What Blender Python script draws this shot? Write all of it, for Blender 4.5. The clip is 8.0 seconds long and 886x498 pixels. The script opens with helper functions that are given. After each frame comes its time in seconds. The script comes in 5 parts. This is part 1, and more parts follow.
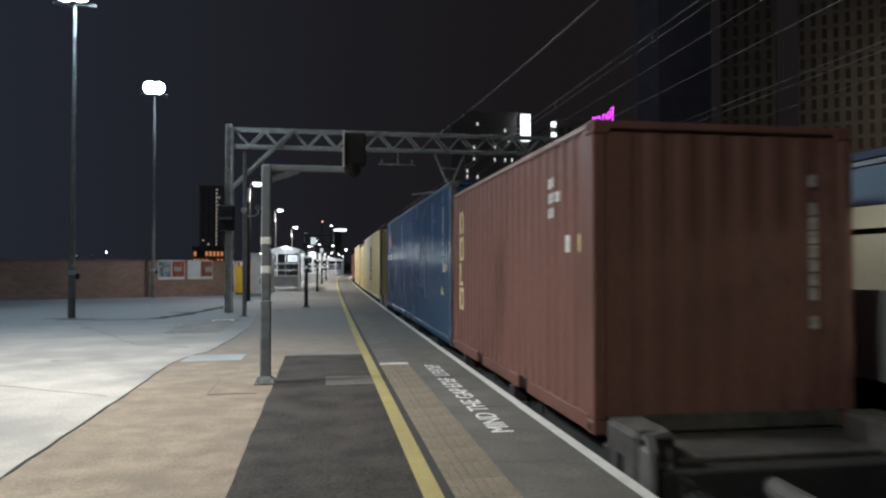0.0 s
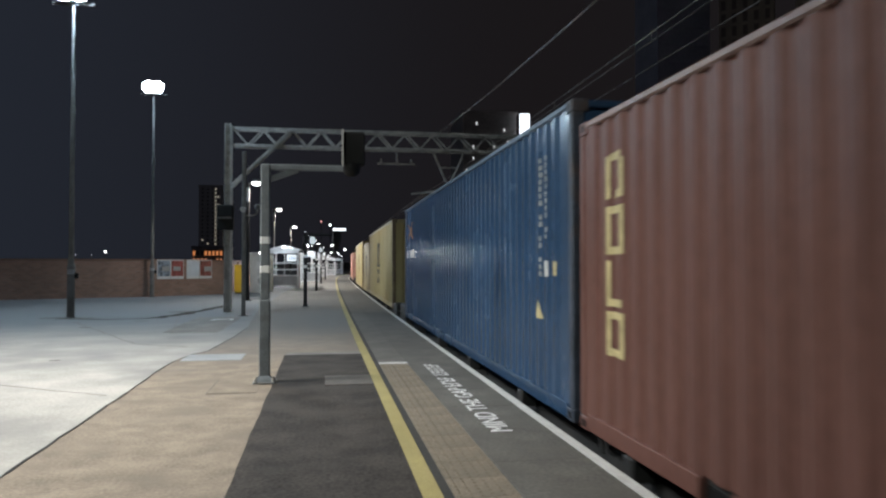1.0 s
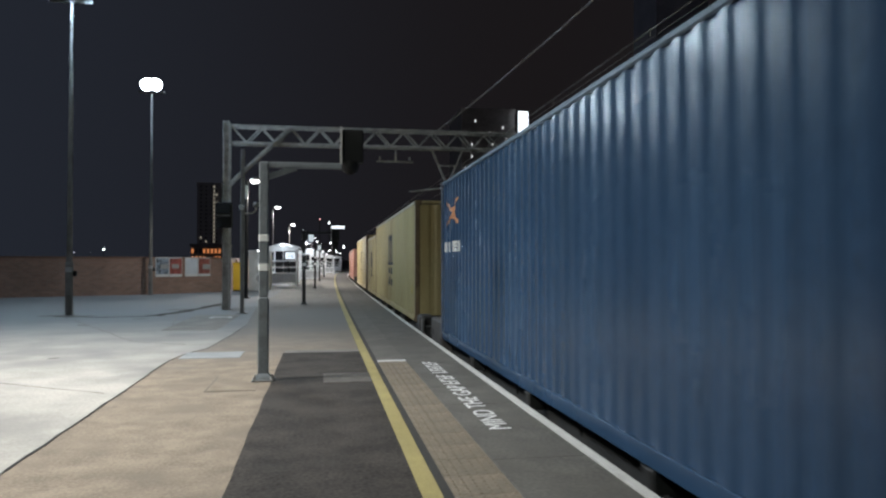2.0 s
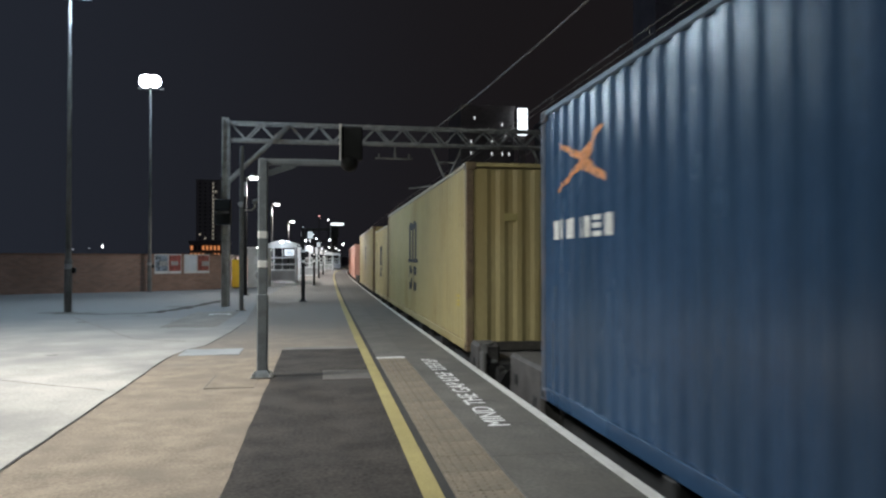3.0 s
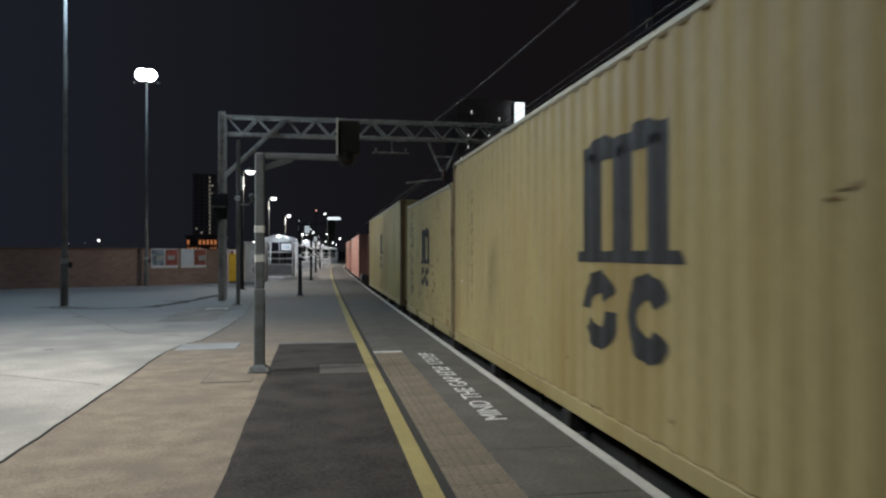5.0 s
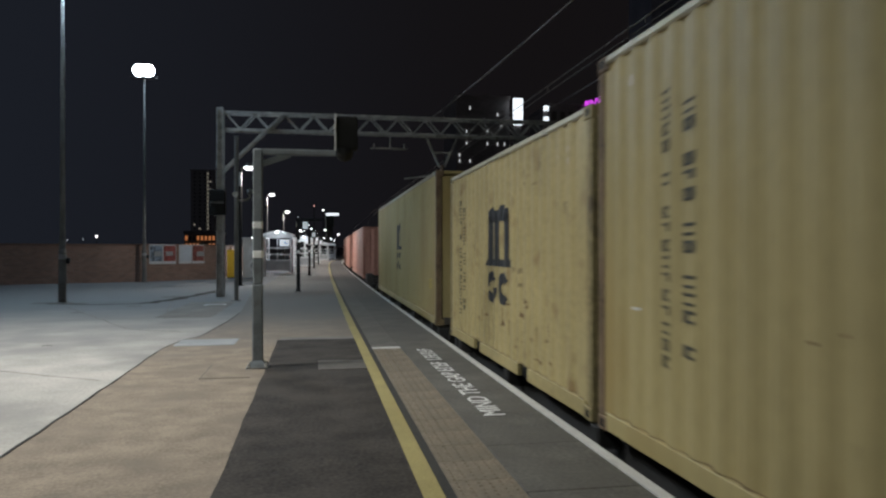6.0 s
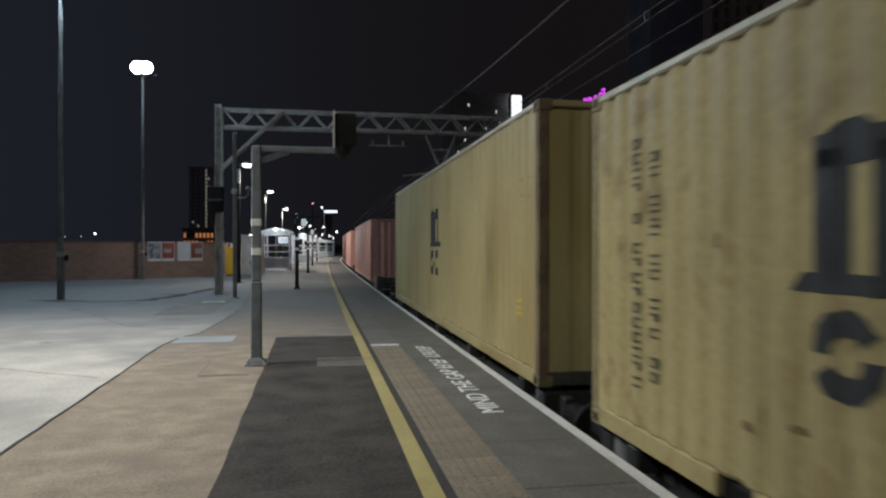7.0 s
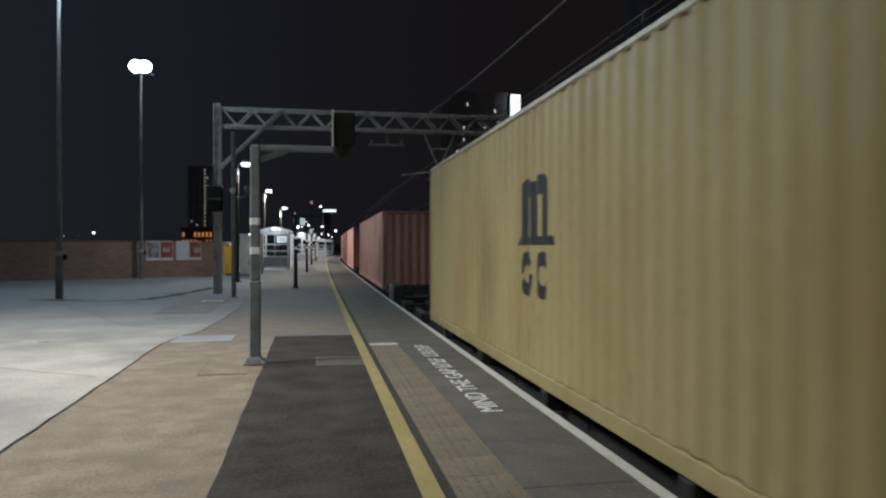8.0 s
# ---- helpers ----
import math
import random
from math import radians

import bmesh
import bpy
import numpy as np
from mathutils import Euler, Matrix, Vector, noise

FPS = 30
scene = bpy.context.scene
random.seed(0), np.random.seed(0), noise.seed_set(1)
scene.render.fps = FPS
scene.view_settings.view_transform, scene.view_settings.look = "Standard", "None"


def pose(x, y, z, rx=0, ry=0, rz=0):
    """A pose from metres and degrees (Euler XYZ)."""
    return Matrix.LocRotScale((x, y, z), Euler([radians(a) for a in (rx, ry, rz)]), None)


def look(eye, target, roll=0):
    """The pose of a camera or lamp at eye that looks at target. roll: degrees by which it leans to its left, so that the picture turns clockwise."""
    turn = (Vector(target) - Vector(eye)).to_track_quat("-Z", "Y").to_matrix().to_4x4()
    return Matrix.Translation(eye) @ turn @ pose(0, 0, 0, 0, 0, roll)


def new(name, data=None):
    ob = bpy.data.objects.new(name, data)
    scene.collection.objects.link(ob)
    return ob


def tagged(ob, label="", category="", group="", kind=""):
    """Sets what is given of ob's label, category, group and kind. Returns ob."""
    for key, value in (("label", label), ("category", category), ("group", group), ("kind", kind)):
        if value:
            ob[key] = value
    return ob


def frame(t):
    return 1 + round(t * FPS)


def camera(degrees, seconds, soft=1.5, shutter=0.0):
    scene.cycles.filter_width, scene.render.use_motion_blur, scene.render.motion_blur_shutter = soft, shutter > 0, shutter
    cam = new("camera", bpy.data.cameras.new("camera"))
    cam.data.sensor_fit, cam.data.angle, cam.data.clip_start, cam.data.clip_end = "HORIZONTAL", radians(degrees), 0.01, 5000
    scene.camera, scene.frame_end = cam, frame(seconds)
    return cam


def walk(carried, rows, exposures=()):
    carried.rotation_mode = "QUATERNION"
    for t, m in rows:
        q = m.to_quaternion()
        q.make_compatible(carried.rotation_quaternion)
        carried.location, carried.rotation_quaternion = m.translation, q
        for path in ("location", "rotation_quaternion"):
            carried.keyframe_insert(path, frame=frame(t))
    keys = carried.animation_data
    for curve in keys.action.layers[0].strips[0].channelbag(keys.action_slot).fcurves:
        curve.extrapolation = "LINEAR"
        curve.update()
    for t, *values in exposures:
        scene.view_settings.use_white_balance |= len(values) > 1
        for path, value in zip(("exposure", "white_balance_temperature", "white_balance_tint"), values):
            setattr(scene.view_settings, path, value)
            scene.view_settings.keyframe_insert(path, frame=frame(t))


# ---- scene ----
# World: y runs along the platform edge, x to the track, z up; the platform's surface is z = 0.
LENS = 62.5
EYE = (0.0, 0.0, 1.41)
cam = camera(LENS, 8.0, soft=2.3, shutter=0.5)
# seconds, heading to the right of the track, upward tilt (degrees)
HEADINGS = [
    (0.0, 9.285, 1.312),
    (0.5, 9.329, 1.312),
    (1.0, 9.350, 1.268),
    (1.5, 9.415, 1.198),
    (3.0, 9.523, 0.852),
    (3.5, 9.587, 0.756),
    (4.0, 9.630, 0.655),
    (4.5, 9.686, 0.555),
    (6.0, 9.889, 0.087),
    (6.5, 9.932, -0.022),
    (7.0, 9.996, -0.131),
    (7.5, 10.039, -0.144),
    (8.0, 10.091, -0.196),
]


def aim(heading, tilt):
    h, p = radians(heading), radians(tilt)
    return look(EYE, (EYE[0] + math.sin(h) * math.cos(p), EYE[1] + math.cos(h) * math.cos(p), EYE[2] + math.sin(p)))


walk(cam, [(t, aim(h, p)) for t, h, p in HEADINGS], exposures=[(0.0, 0.0), (3.5, 0.0), (4.5, -0.54), (5.8, -0.62), (6.5, -0.58), (7.5, -0.46), (8.0, -0.52)])

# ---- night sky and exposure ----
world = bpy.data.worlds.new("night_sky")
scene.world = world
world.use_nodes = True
# floodlight glare put into the sky: a little brighter and bluer over the floodlit yard, fading smoothly to the other
# side
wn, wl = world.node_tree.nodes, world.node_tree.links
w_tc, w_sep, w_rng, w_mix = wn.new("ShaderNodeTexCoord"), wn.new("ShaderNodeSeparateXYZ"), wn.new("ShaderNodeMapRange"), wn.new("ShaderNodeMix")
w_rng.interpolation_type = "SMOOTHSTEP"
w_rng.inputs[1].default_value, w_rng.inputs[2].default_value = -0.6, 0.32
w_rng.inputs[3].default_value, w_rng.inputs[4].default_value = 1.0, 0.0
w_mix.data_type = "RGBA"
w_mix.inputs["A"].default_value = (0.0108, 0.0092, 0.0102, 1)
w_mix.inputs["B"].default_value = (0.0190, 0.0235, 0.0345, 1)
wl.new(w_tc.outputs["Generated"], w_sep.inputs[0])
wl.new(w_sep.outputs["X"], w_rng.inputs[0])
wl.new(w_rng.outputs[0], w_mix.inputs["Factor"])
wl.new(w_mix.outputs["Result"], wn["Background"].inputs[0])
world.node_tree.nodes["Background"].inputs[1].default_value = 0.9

COOL = (0.80, 0.90, 1.0)
NEUTRAL = (1.0, 0.97, 0.92)
WARM = (1.0, 0.86, 0.66)


def lamp(name, at, power, colour, radius=0.2, target=None, cone=150, blend=0.75):
    data = bpy.data.lights.new(name, "SPOT" if target else "POINT")
    data.energy, data.color, data.shadow_soft_size = power, colour, radius
    ob = new(name, data)
    ob.location = at
    if target:
        data.spot_size, data.spot_blend = radians(cone), blend
        ob.matrix_basis = look(at, target)
    return ob


# ---- materials ----
def mat(name, colour, rough=0.7, metal=0.0, vary=0.25, scale=3.0, fine=60.0, bump=0.2, dirt=None, dirt_amount=0.0, dirt_scale=0.8, spread=0.0, stretch=(1, 1, 1), spec=0.5, shift=False):
    m = bpy.data.materials.new(name)
    m.use_nodes = True
    nt = m.node_tree
    n, l = nt.nodes, nt.links
    p = n["Principled BSDF"]
    p.inputs["Roughness"].default_value, p.inputs["Metallic"].default_value = rough, metal
    p.inputs["Specular IOR Level"].default_value = spec
    tc = n.new("ShaderNodeTexCoord")
    mp = n.new("ShaderNodeMapping")
    mp.inputs["Scale"].default_value = stretch
    l.new(tc.outputs["Object"], mp.inputs[0])
    if shift:
        own = n.new("ShaderNodeObjectInfo")
        far = n.new("ShaderNodeMath")
        far.operation = "MULTIPLY"
        far.inputs[1].default_value = 40.0
        l.new(own.outputs["Random"], far.inputs[0])
        l.new(far.outputs[0], mp.inputs["Location"])

    def tex(s, detail):
        t = n.new("ShaderNodeTexNoise")
        t.inputs["Scale"].default_value, t.inputs["Detail"].default_value = s, detail
        l.new(mp.outputs[0], t.inputs["Vector"])
        return t

    big, small = tex(scale, 5), tex(fine, 3)
    add = n.new("ShaderNodeMath")
    add.operation = "MULTIPLY_ADD"
    l.new(small.outputs[0], add.inputs[0])
    add.inputs[1].default_value = 0.8
    l.new(big.outputs[0], add.inputs[2])
    ramp = n.new("ShaderNodeMapRange")
    ramp.inputs[1].default_value, ramp.inputs[2].default_value = 0.68, 1.12
    ramp.inputs[3].default_value, ramp.inputs[4].default_value = 1 - vary, 1 + vary
    l.new(add.outputs[0], ramp.inputs[0])
    val = ramp.outputs[0]
    if spread:
        info = n.new("ShaderNodeObjectInfo")
        r2 = n.new("ShaderNodeMapRange")
        r2.inputs[3].default_value, r2.inputs[4].default_value = 1 - spread, 1 + spread
        l.new(info.outputs["Random"], r2.inputs[0])
        mu = n.new("ShaderNodeMath")
        mu.operation = "MULTIPLY"
        l.new(val, mu.inputs[0])
        l.new(r2.outputs[0], mu.inputs[1])
        val = mu.outputs[0]
    sc = n.new("ShaderNodeVectorMath")
    sc.operation = "SCALE"
    sc.inputs[0].default_value = colour
    l.new(val, sc.inputs["Scale"])
    col = sc.outputs[0]
    if dirt:
        d = tex(dirt_scale, 8)
        r3 = n.new("ShaderNodeMapRange")
        r3.inputs[1].default_value, r3.inputs[2].default_value = 0.62 - 0.25 * dirt_amount, 0.78 - 0.15 * dirt_amount
        l.new(d.outputs[0], r3.inputs[0])
        mix = n.new("ShaderNodeMix")
        mix.data_type = "RGBA"
        mix.inputs["B"].default_value = (*dirt, 1)
        l.new(r3.outputs[0], mix.inputs["Factor"])
        l.new(col, mix.inputs["A"])
        col = mix.outputs["Result"]
    l.new(col, p.inputs["Base Color"])
    rr = n.new("ShaderNodeMapRange")
    rr.inputs[3].default_value, rr.inputs[4].default_value = max(0.03, rough - 0.12), min(1, rough + 0.12)
    l.new(big.outputs[0], rr.inputs[0])
    l.new(rr.outputs[0], p.inputs["Roughness"])
    if bump:
        b = n.new("ShaderNodeBump")
        b.inputs["Strength"].default_value, b.inputs["Distance"].default_value = bump, 0.01
        l.new(add.outputs[0], b.inputs["Height"])
        l.new(b.outputs[0], p.inputs["Normal"])
    return m


def glow(name, colour, strength):
    m = bpy.data.materials.new(name)
    m.use_nodes = True
    p = m.node_tree.nodes["Principled BSDF"]
    p.inputs["Base Color"].default_value = (0.8, 0.8, 0.8, 1)
    p.inputs["Emission Color"].default_value = (*colour, 1)
    p.inputs["Emission Strength"].default_value = strength
    return m


def clear(name, colour=(0.9, 0.95, 0.95)):
    m = bpy.data.materials.new(name)
    m.use_nodes = True
    p = m.node_tree.nodes["Principled BSDF"]
    p.inputs["Base Color"].default_value = (*colour, 1)
    p.inputs["Roughness"].default_value = 0.04
    p.inputs["Transmission Weight"].default_value = 1.0
    p.inputs["IOR"].default_value = 1.1
    return m


def bricks(name):
    m = bpy.data.materials.new(name)
    m.use_nodes = True
    n, l = m.node_tree.nodes, m.node_tree.links
    p = n["Principled BSDF"]
    p.inputs["Roughness"].default_value = 0.9
    tc, sep, com = n.new("ShaderNodeTexCoord"), n.new("ShaderNodeSeparateXYZ"), n.new("ShaderNodeCombineXYZ")
    l.new(tc.outputs["Object"], sep.inputs[0])
    l.new(sep.outputs[0], com.inputs[0])
    l.new(sep.outputs[2], com.inputs[1])
    b = n.new("ShaderNodeTexBrick")
    b.inputs["Scale"].default_value = 1.0
    b.inputs["Brick Width"].default_value, b.inputs["Row Height"].default_value, b.inputs["Mortar Size"].default_value = 0.225, 0.075, 0.006
    b.inputs["Color1"].default_value, b.inputs["Color2"].default_value, b.inputs["Mortar"].default_value = (0.30, 0.185, 0.14, 1), (0.22, 0.135, 0.105, 1), (0.27, 0.24, 0.21, 1)
    l.new(com.outputs[0], b.inputs["Vector"])
    t = n.new("ShaderNodeTexNoise")
    t.inputs["Scale"].default_value = 0.7
    l.new(tc.outputs["Object"], t.inputs["Vector"])
    r = n.new("ShaderNodeMapRange")
    r.inputs[3].default_value, r.inputs[4].default_value = 0.6, 1.3
    l.new(t.outputs[0], r.inputs[0])
    s = n.new("ShaderNodeVectorMath")
    s.operation = "SCALE"
    l.new(b.outputs["Color"], s.inputs[0])
    l.new(r.outputs[0], s.inputs["Scale"])
    l.new(s.outputs[0], p.inputs["Base Color"])
    bp = n.new("ShaderNodeBump")
    bp.inputs["Strength"].default_value, bp.inputs["Distance"].default_value = 0.5, 0.008
    bp.invert = True
    l.new(b.outputs["Fac"], bp.inputs["Height"])
    l.new(bp.outputs[0], p.inputs["Normal"])
    return m


M_ASPHALT = mat("dark_asphalt", (0.049, 0.043, 0.038), 0.92, vary=0.5, scale=2.2, fine=36, bump=0.5, dirt=(0.066, 0.059, 0.052), dirt_amount=0.35, dirt_scale=0.9, spec=0.2)
M_TARMAC = mat("grey_tarmac", (0.19, 0.176, 0.16), 0.85, vary=0.25, scale=2.0, fine=24, bump=0.4, dirt=(0.13, 0.12, 0.11), dirt_amount=0.5, dirt_scale=0.35)
M_BEIGE = mat("beige_concrete", (0.262, 0.212, 0.160), 0.9, vary=0.28, scale=3.2, fine=42, bump=0.4, dirt=(0.205, 0.168, 0.13), dirt_amount=0.5, dirt_scale=1.1, spec=0.3)


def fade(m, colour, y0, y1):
    """The colour shifts along the platform into another tone, between y0 and y1, unevenly."""
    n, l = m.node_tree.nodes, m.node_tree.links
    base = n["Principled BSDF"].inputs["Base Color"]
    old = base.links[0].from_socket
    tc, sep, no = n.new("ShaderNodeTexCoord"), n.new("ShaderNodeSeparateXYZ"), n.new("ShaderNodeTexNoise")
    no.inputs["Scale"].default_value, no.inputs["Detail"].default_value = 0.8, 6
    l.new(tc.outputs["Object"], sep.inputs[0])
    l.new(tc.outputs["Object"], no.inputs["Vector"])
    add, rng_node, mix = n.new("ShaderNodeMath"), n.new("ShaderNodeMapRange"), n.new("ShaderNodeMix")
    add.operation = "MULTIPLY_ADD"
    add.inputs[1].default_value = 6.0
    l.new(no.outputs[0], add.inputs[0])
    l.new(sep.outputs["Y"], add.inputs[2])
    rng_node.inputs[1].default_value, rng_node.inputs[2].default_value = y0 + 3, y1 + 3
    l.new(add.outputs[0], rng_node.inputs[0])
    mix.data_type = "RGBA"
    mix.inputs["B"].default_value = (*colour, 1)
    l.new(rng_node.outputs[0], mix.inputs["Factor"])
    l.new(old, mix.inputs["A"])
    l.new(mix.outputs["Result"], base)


fade(M_BEIGE, (0.180, 0.170, 0.160), 10.0, 17.0)
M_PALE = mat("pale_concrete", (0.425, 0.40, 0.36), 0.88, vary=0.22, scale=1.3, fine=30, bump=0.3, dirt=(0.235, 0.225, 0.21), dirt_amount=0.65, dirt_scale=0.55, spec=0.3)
# The yard's dimming away from the near floodlight is painted into its colour.
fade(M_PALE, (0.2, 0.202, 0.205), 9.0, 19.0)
M_REPAIR = mat("grey_repair_mortar", (0.108, 0.097, 0.086), 0.9, vary=0.25, scale=4, fine=40, bump=0.3)
M_PATCH = mat("grey_patch_concrete", (0.30, 0.31, 0.315), 0.9, vary=0.2, scale=2, fine=80, bump=0.3)
M_COPING = mat("coping_stone", (0.112, 0.105, 0.092), 0.85, vary=0.3, scale=2.5, fine=30, bump=0.35, dirt=(0.092, 0.086, 0.075), dirt_amount=0.5, dirt_scale=0.9, spread=0.1)
M_TACTILE = mat("buff_tactile_paving", (0.20, 0.165, 0.12), 0.85, vary=0.3, scale=3, fine=34, bump=0.3, dirt=(0.15, 0.128, 0.098), dirt_amount=0.5, dirt_scale=1.4, spread=0.08)
M_YELLOW_LINE = mat("worn_yellow_paint", (0.35, 0.29, 0.115), 0.75, vary=0.2, scale=2.5, fine=70, bump=0.3, dirt=(0.33, 0.27, 0.12), dirt_amount=0.35, dirt_scale=3)
M_WHITE_LINE = mat("worn_white_paint", (0.55, 0.54, 0.52), 0.75, vary=0.12, scale=3, fine=90, bump=0.3, dirt=(0.4, 0.39, 0.37), dirt_amount=0.3, dirt_scale=3)
M_LETTER = mat("white_lettering_paint", (0.74, 0.73, 0.71), 0.7, vary=0.15, scale=5, fine=90, bump=0.2, dirt=(0.5, 0.49, 0.47), dirt_amount=0.3, dirt_scale=6)
M_CRACK = mat("joint_sealant", (0.035, 0.033, 0.03), 0.9, vary=0.3)
M_GALV = mat("galvanised_steel", (0.385, 0.372, 0.35), 0.55, metal=0.35, vary=0.42, scale=4, fine=50, bump=0.15)
M_GREYPAINT = mat("grey_painted_steel", (0.16, 0.165, 0.165), 0.5, vary=0.25, scale=3, fine=60, bump=0.15, dirt=(0.09, 0.085, 0.08), dirt_amount=0.4, dirt_scale=2)
M_MAST = mat("dull_mast_paint", (0.15, 0.15, 0.145), 0.6, vary=0.25, scale=3, fine=40, bump=0.15, dirt=(0.06, 0.06, 0.055), dirt_amount=0.4, dirt_scale=2)
M_COLUMN = mat("dark_column_paint", (0.022, 0.021, 0.021), 0.7, vary=0.3, scale=3, fine=40, bump=0.15, spec=0.25)
M_POST = mat("blue_grey_post_paint", (0.14, 0.155, 0.165), 0.6, vary=0.25, scale=3, fine=60, bump=0.15, dirt=(0.06, 0.062, 0.062), dirt_amount=0.4, dirt_scale=3, spec=0.3)
M_SCUFF = mat("rust_scuff", (0.19, 0.125, 0.06), 0.8, vary=0.4, scale=14)
M_STAIN = mat("thin_rust_stain", (0.31, 0.25, 0.125), 0.7, vary=0.4, scale=9)
M_GRIME = mat("brown_grime", (0.2, 0.15, 0.08), 0.85, vary=0.4, scale=5)
M_SMEAR = mat("pale_scrape", (0.075, 0.11, 0.165), 0.6, vary=0.5, scale=12)
M_DARK = mat("black_steel", (0.009, 0.009, 0.009), 0.65, vary=0.3, spec=0.25)
M_WAGON = mat("grimy_wagon_steel", (0.018, 0.018, 0.018), 0.7, vary=0.4, scale=2, fine=30, bump=0.4, dirt=(0.027, 0.024, 0.021), dirt_amount=0.4, dirt_scale=2)
M_TWIST = mat("worn_grey_bracket", (0.10, 0.098, 0.094), 0.6, vary=0.35, scale=6)
M_ENDBOX = mat("grimy_grey_steel", (0.056, 0.051, 0.048), 0.75, vary=0.4, scale=4, fine=30, bump=0.3, dirt=(0.034, 0.029, 0.026), dirt_amount=0.5, dirt_scale=3)
M_WHEEL = mat("worn_wheel_steel", (0.22, 0.2, 0.18), 0.4, metal=0.8, vary=0.3)
M_RAIL = mat("rusty_rail", (0.12, 0.075, 0.05), 0.6, metal=0.4, vary=0.3)
M_BALLAST = mat("dirty_ballast", (0.075, 0.068, 0.06), 0.95, vary=0.6, scale=3, fine=25, bump=1.0)
M_SLEEPER = mat("concrete_sleeper", (0.2, 0.19, 0.17), 0.9, vary=0.3)
M_GROUND = mat("dark_ground", (0.05, 0.05, 0.045), 0.95, vary=0.4, scale=0.2, fine=3)
M_BRICK = bricks("brown_brickwork")
M_COPE = mat("wall_coping_brick", (0.15, 0.085, 0.06), 0.9, vary=0.3)
M_WHITE = mat("white_reflective_band", (0.7, 0.7, 0.68), 0.5, vary=0.1)
M_CABINET = mat("yellow_cabinet_paint", (0.8, 0.5, 0.03), 0.45, vary=0.1)
M_BOOTH = mat("pale_grey_booth_paint", (0.46, 0.48, 0.48), 0.5, vary=0.15, scale=2, fine=30, bump=0.1)
M_SHELTER = mat("white_shelter_paint", (0.55, 0.57, 0.58), 0.45, vary=0.12)
M_MAROON = mat("maroon_paint", (0.12, 0.03, 0.03), 0.5, vary=0.2)
M_GLASS = clear("clear_glass")
M_WIRE = mat("copper_wire", (0.26, 0.23, 0.2), 0.5, metal=0.3, vary=0.1, bump=0)
M_INSUL = mat("brown_insulator", (0.12, 0.06, 0.04), 0.3, vary=0.1)
M_BOXRED = mat("faded_red_container_paint", (0.160, 0.074, 0.059), 0.5, vary=0.2, scale=1.2, fine=25, bump=0.1, dirt=(0.135, 0.062, 0.048), dirt_amount=0.55, dirt_scale=1.2, stretch=(1, 1, 0.35), spec=0.3, shift=True)
M_BOXBLUE = mat("deep_blue_container_paint", (0.031, 0.067, 0.131), 0.25, vary=0.15, scale=1.2, fine=25, bump=0.02, dirt=(0.027, 0.058, 0.108), dirt_amount=0.5, dirt_scale=1.0, stretch=(1, 1, 0.35), spec=0.42, shift=True)
M_BOXYELLOW = mat("faded_yellow_container_paint", (0.396, 0.325, 0.154), 0.5, vary=0.1, scale=1.2, fine=25, bump=0.1, dirt=(0.335, 0.252, 0.102), dirt_amount=0.5, dirt_scale=1.0, stretch=(1, 1, 0.35), shift=True)
M_BOXSTAINED = mat("stained_yellow_container_paint", (0.41, 0.335, 0.16), 0.5, vary=0.14, scale=1.4, fine=25, bump=0.1, dirt=(0.25, 0.17, 0.075), dirt_amount=0.17, dirt_scale=4.5, stretch=(1, 0.6, 0.7), shift=True)
M_POSTWORN = mat("worn_yellow_post_paint", (0.27, 0.22, 0.11), 0.6, vary=0.3, scale=3, fine=25, bump=0.15, dirt=(0.09, 0.065, 0.04), dirt_amount=0.35, dirt_scale=3.0)
M_POSTRUST = mat("rusted_yellow_post_paint", (0.145, 0.098, 0.06), 0.7, vary=0.35, scale=3, fine=25, bump=0.2, dirt=(0.23, 0.18, 0.09), dirt_amount=0.5, dirt_scale=2.0)
M_BOXRUST = mat("brick_red_container_paint", (0.52, 0.27, 0.215), 0.5, vary=0.22, scale=1.2, fine=25, bump=0.1, dirt=(0.32, 0.15, 0.11), dirt_amount=0.5, dirt_scale=1.2, stretch=(1, 1, 0.35), shift=True)
M_BLUEWORN = mat("worn_blue_post_paint", (0.05, 0.062, 0.088), 0.6, vary=0.35, scale=3, fine=25, bump=0.2, dirt=(0.10, 0.07, 0.058), dirt_amount=0.5, dirt_scale=2.5)
M_SILL = mat("road_dirt_on_steel", (0.062, 0.056, 0.048), 0.85, vary=0.4, scale=4, fine=25, bump=0.2, dirt=(0.035, 0.03, 0.026), dirt_amount=0.5, dirt_scale=3.0)
# Top-rail paints lightened: the floodlights' gleam is put into their colour.
M_RAILYELLOW = mat("lit_yellow_rail_paint", (0.50, 0.47, 0.37), 0.42, vary=0.2, scale=3, fine=25, bump=0.1)
M_RAILRED = mat("lit_red_rail_paint", (0.26, 0.17, 0.15), 0.45, vary=0.2, scale=3, fine=25, bump=0.1)
M_RAILBLUE = mat("lit_blue_rail_paint", (0.10, 0.14, 0.2), 0.5, vary=0.2, scale=3, fine=25, bump=0.1)
M_LOGOBLACK = mat("faded_black_lettering_paint", (0.028, 0.03, 0.034), 0.6, vary=0.4, scale=8)
M_LOGOMID = mat("weathered_dark_lettering_paint", (0.07, 0.066, 0.05), 0.6, vary=0.5, scale=10)
M_LOGOWHITE = mat("white_marking_paint", (0.62, 0.62, 0.6), 0.6, vary=0.2, scale=9)
M_LOGOFAINT = mat("faint_white_marking_paint", (0.33, 0.29, 0.28), 0.6, vary=0.4, scale=14)
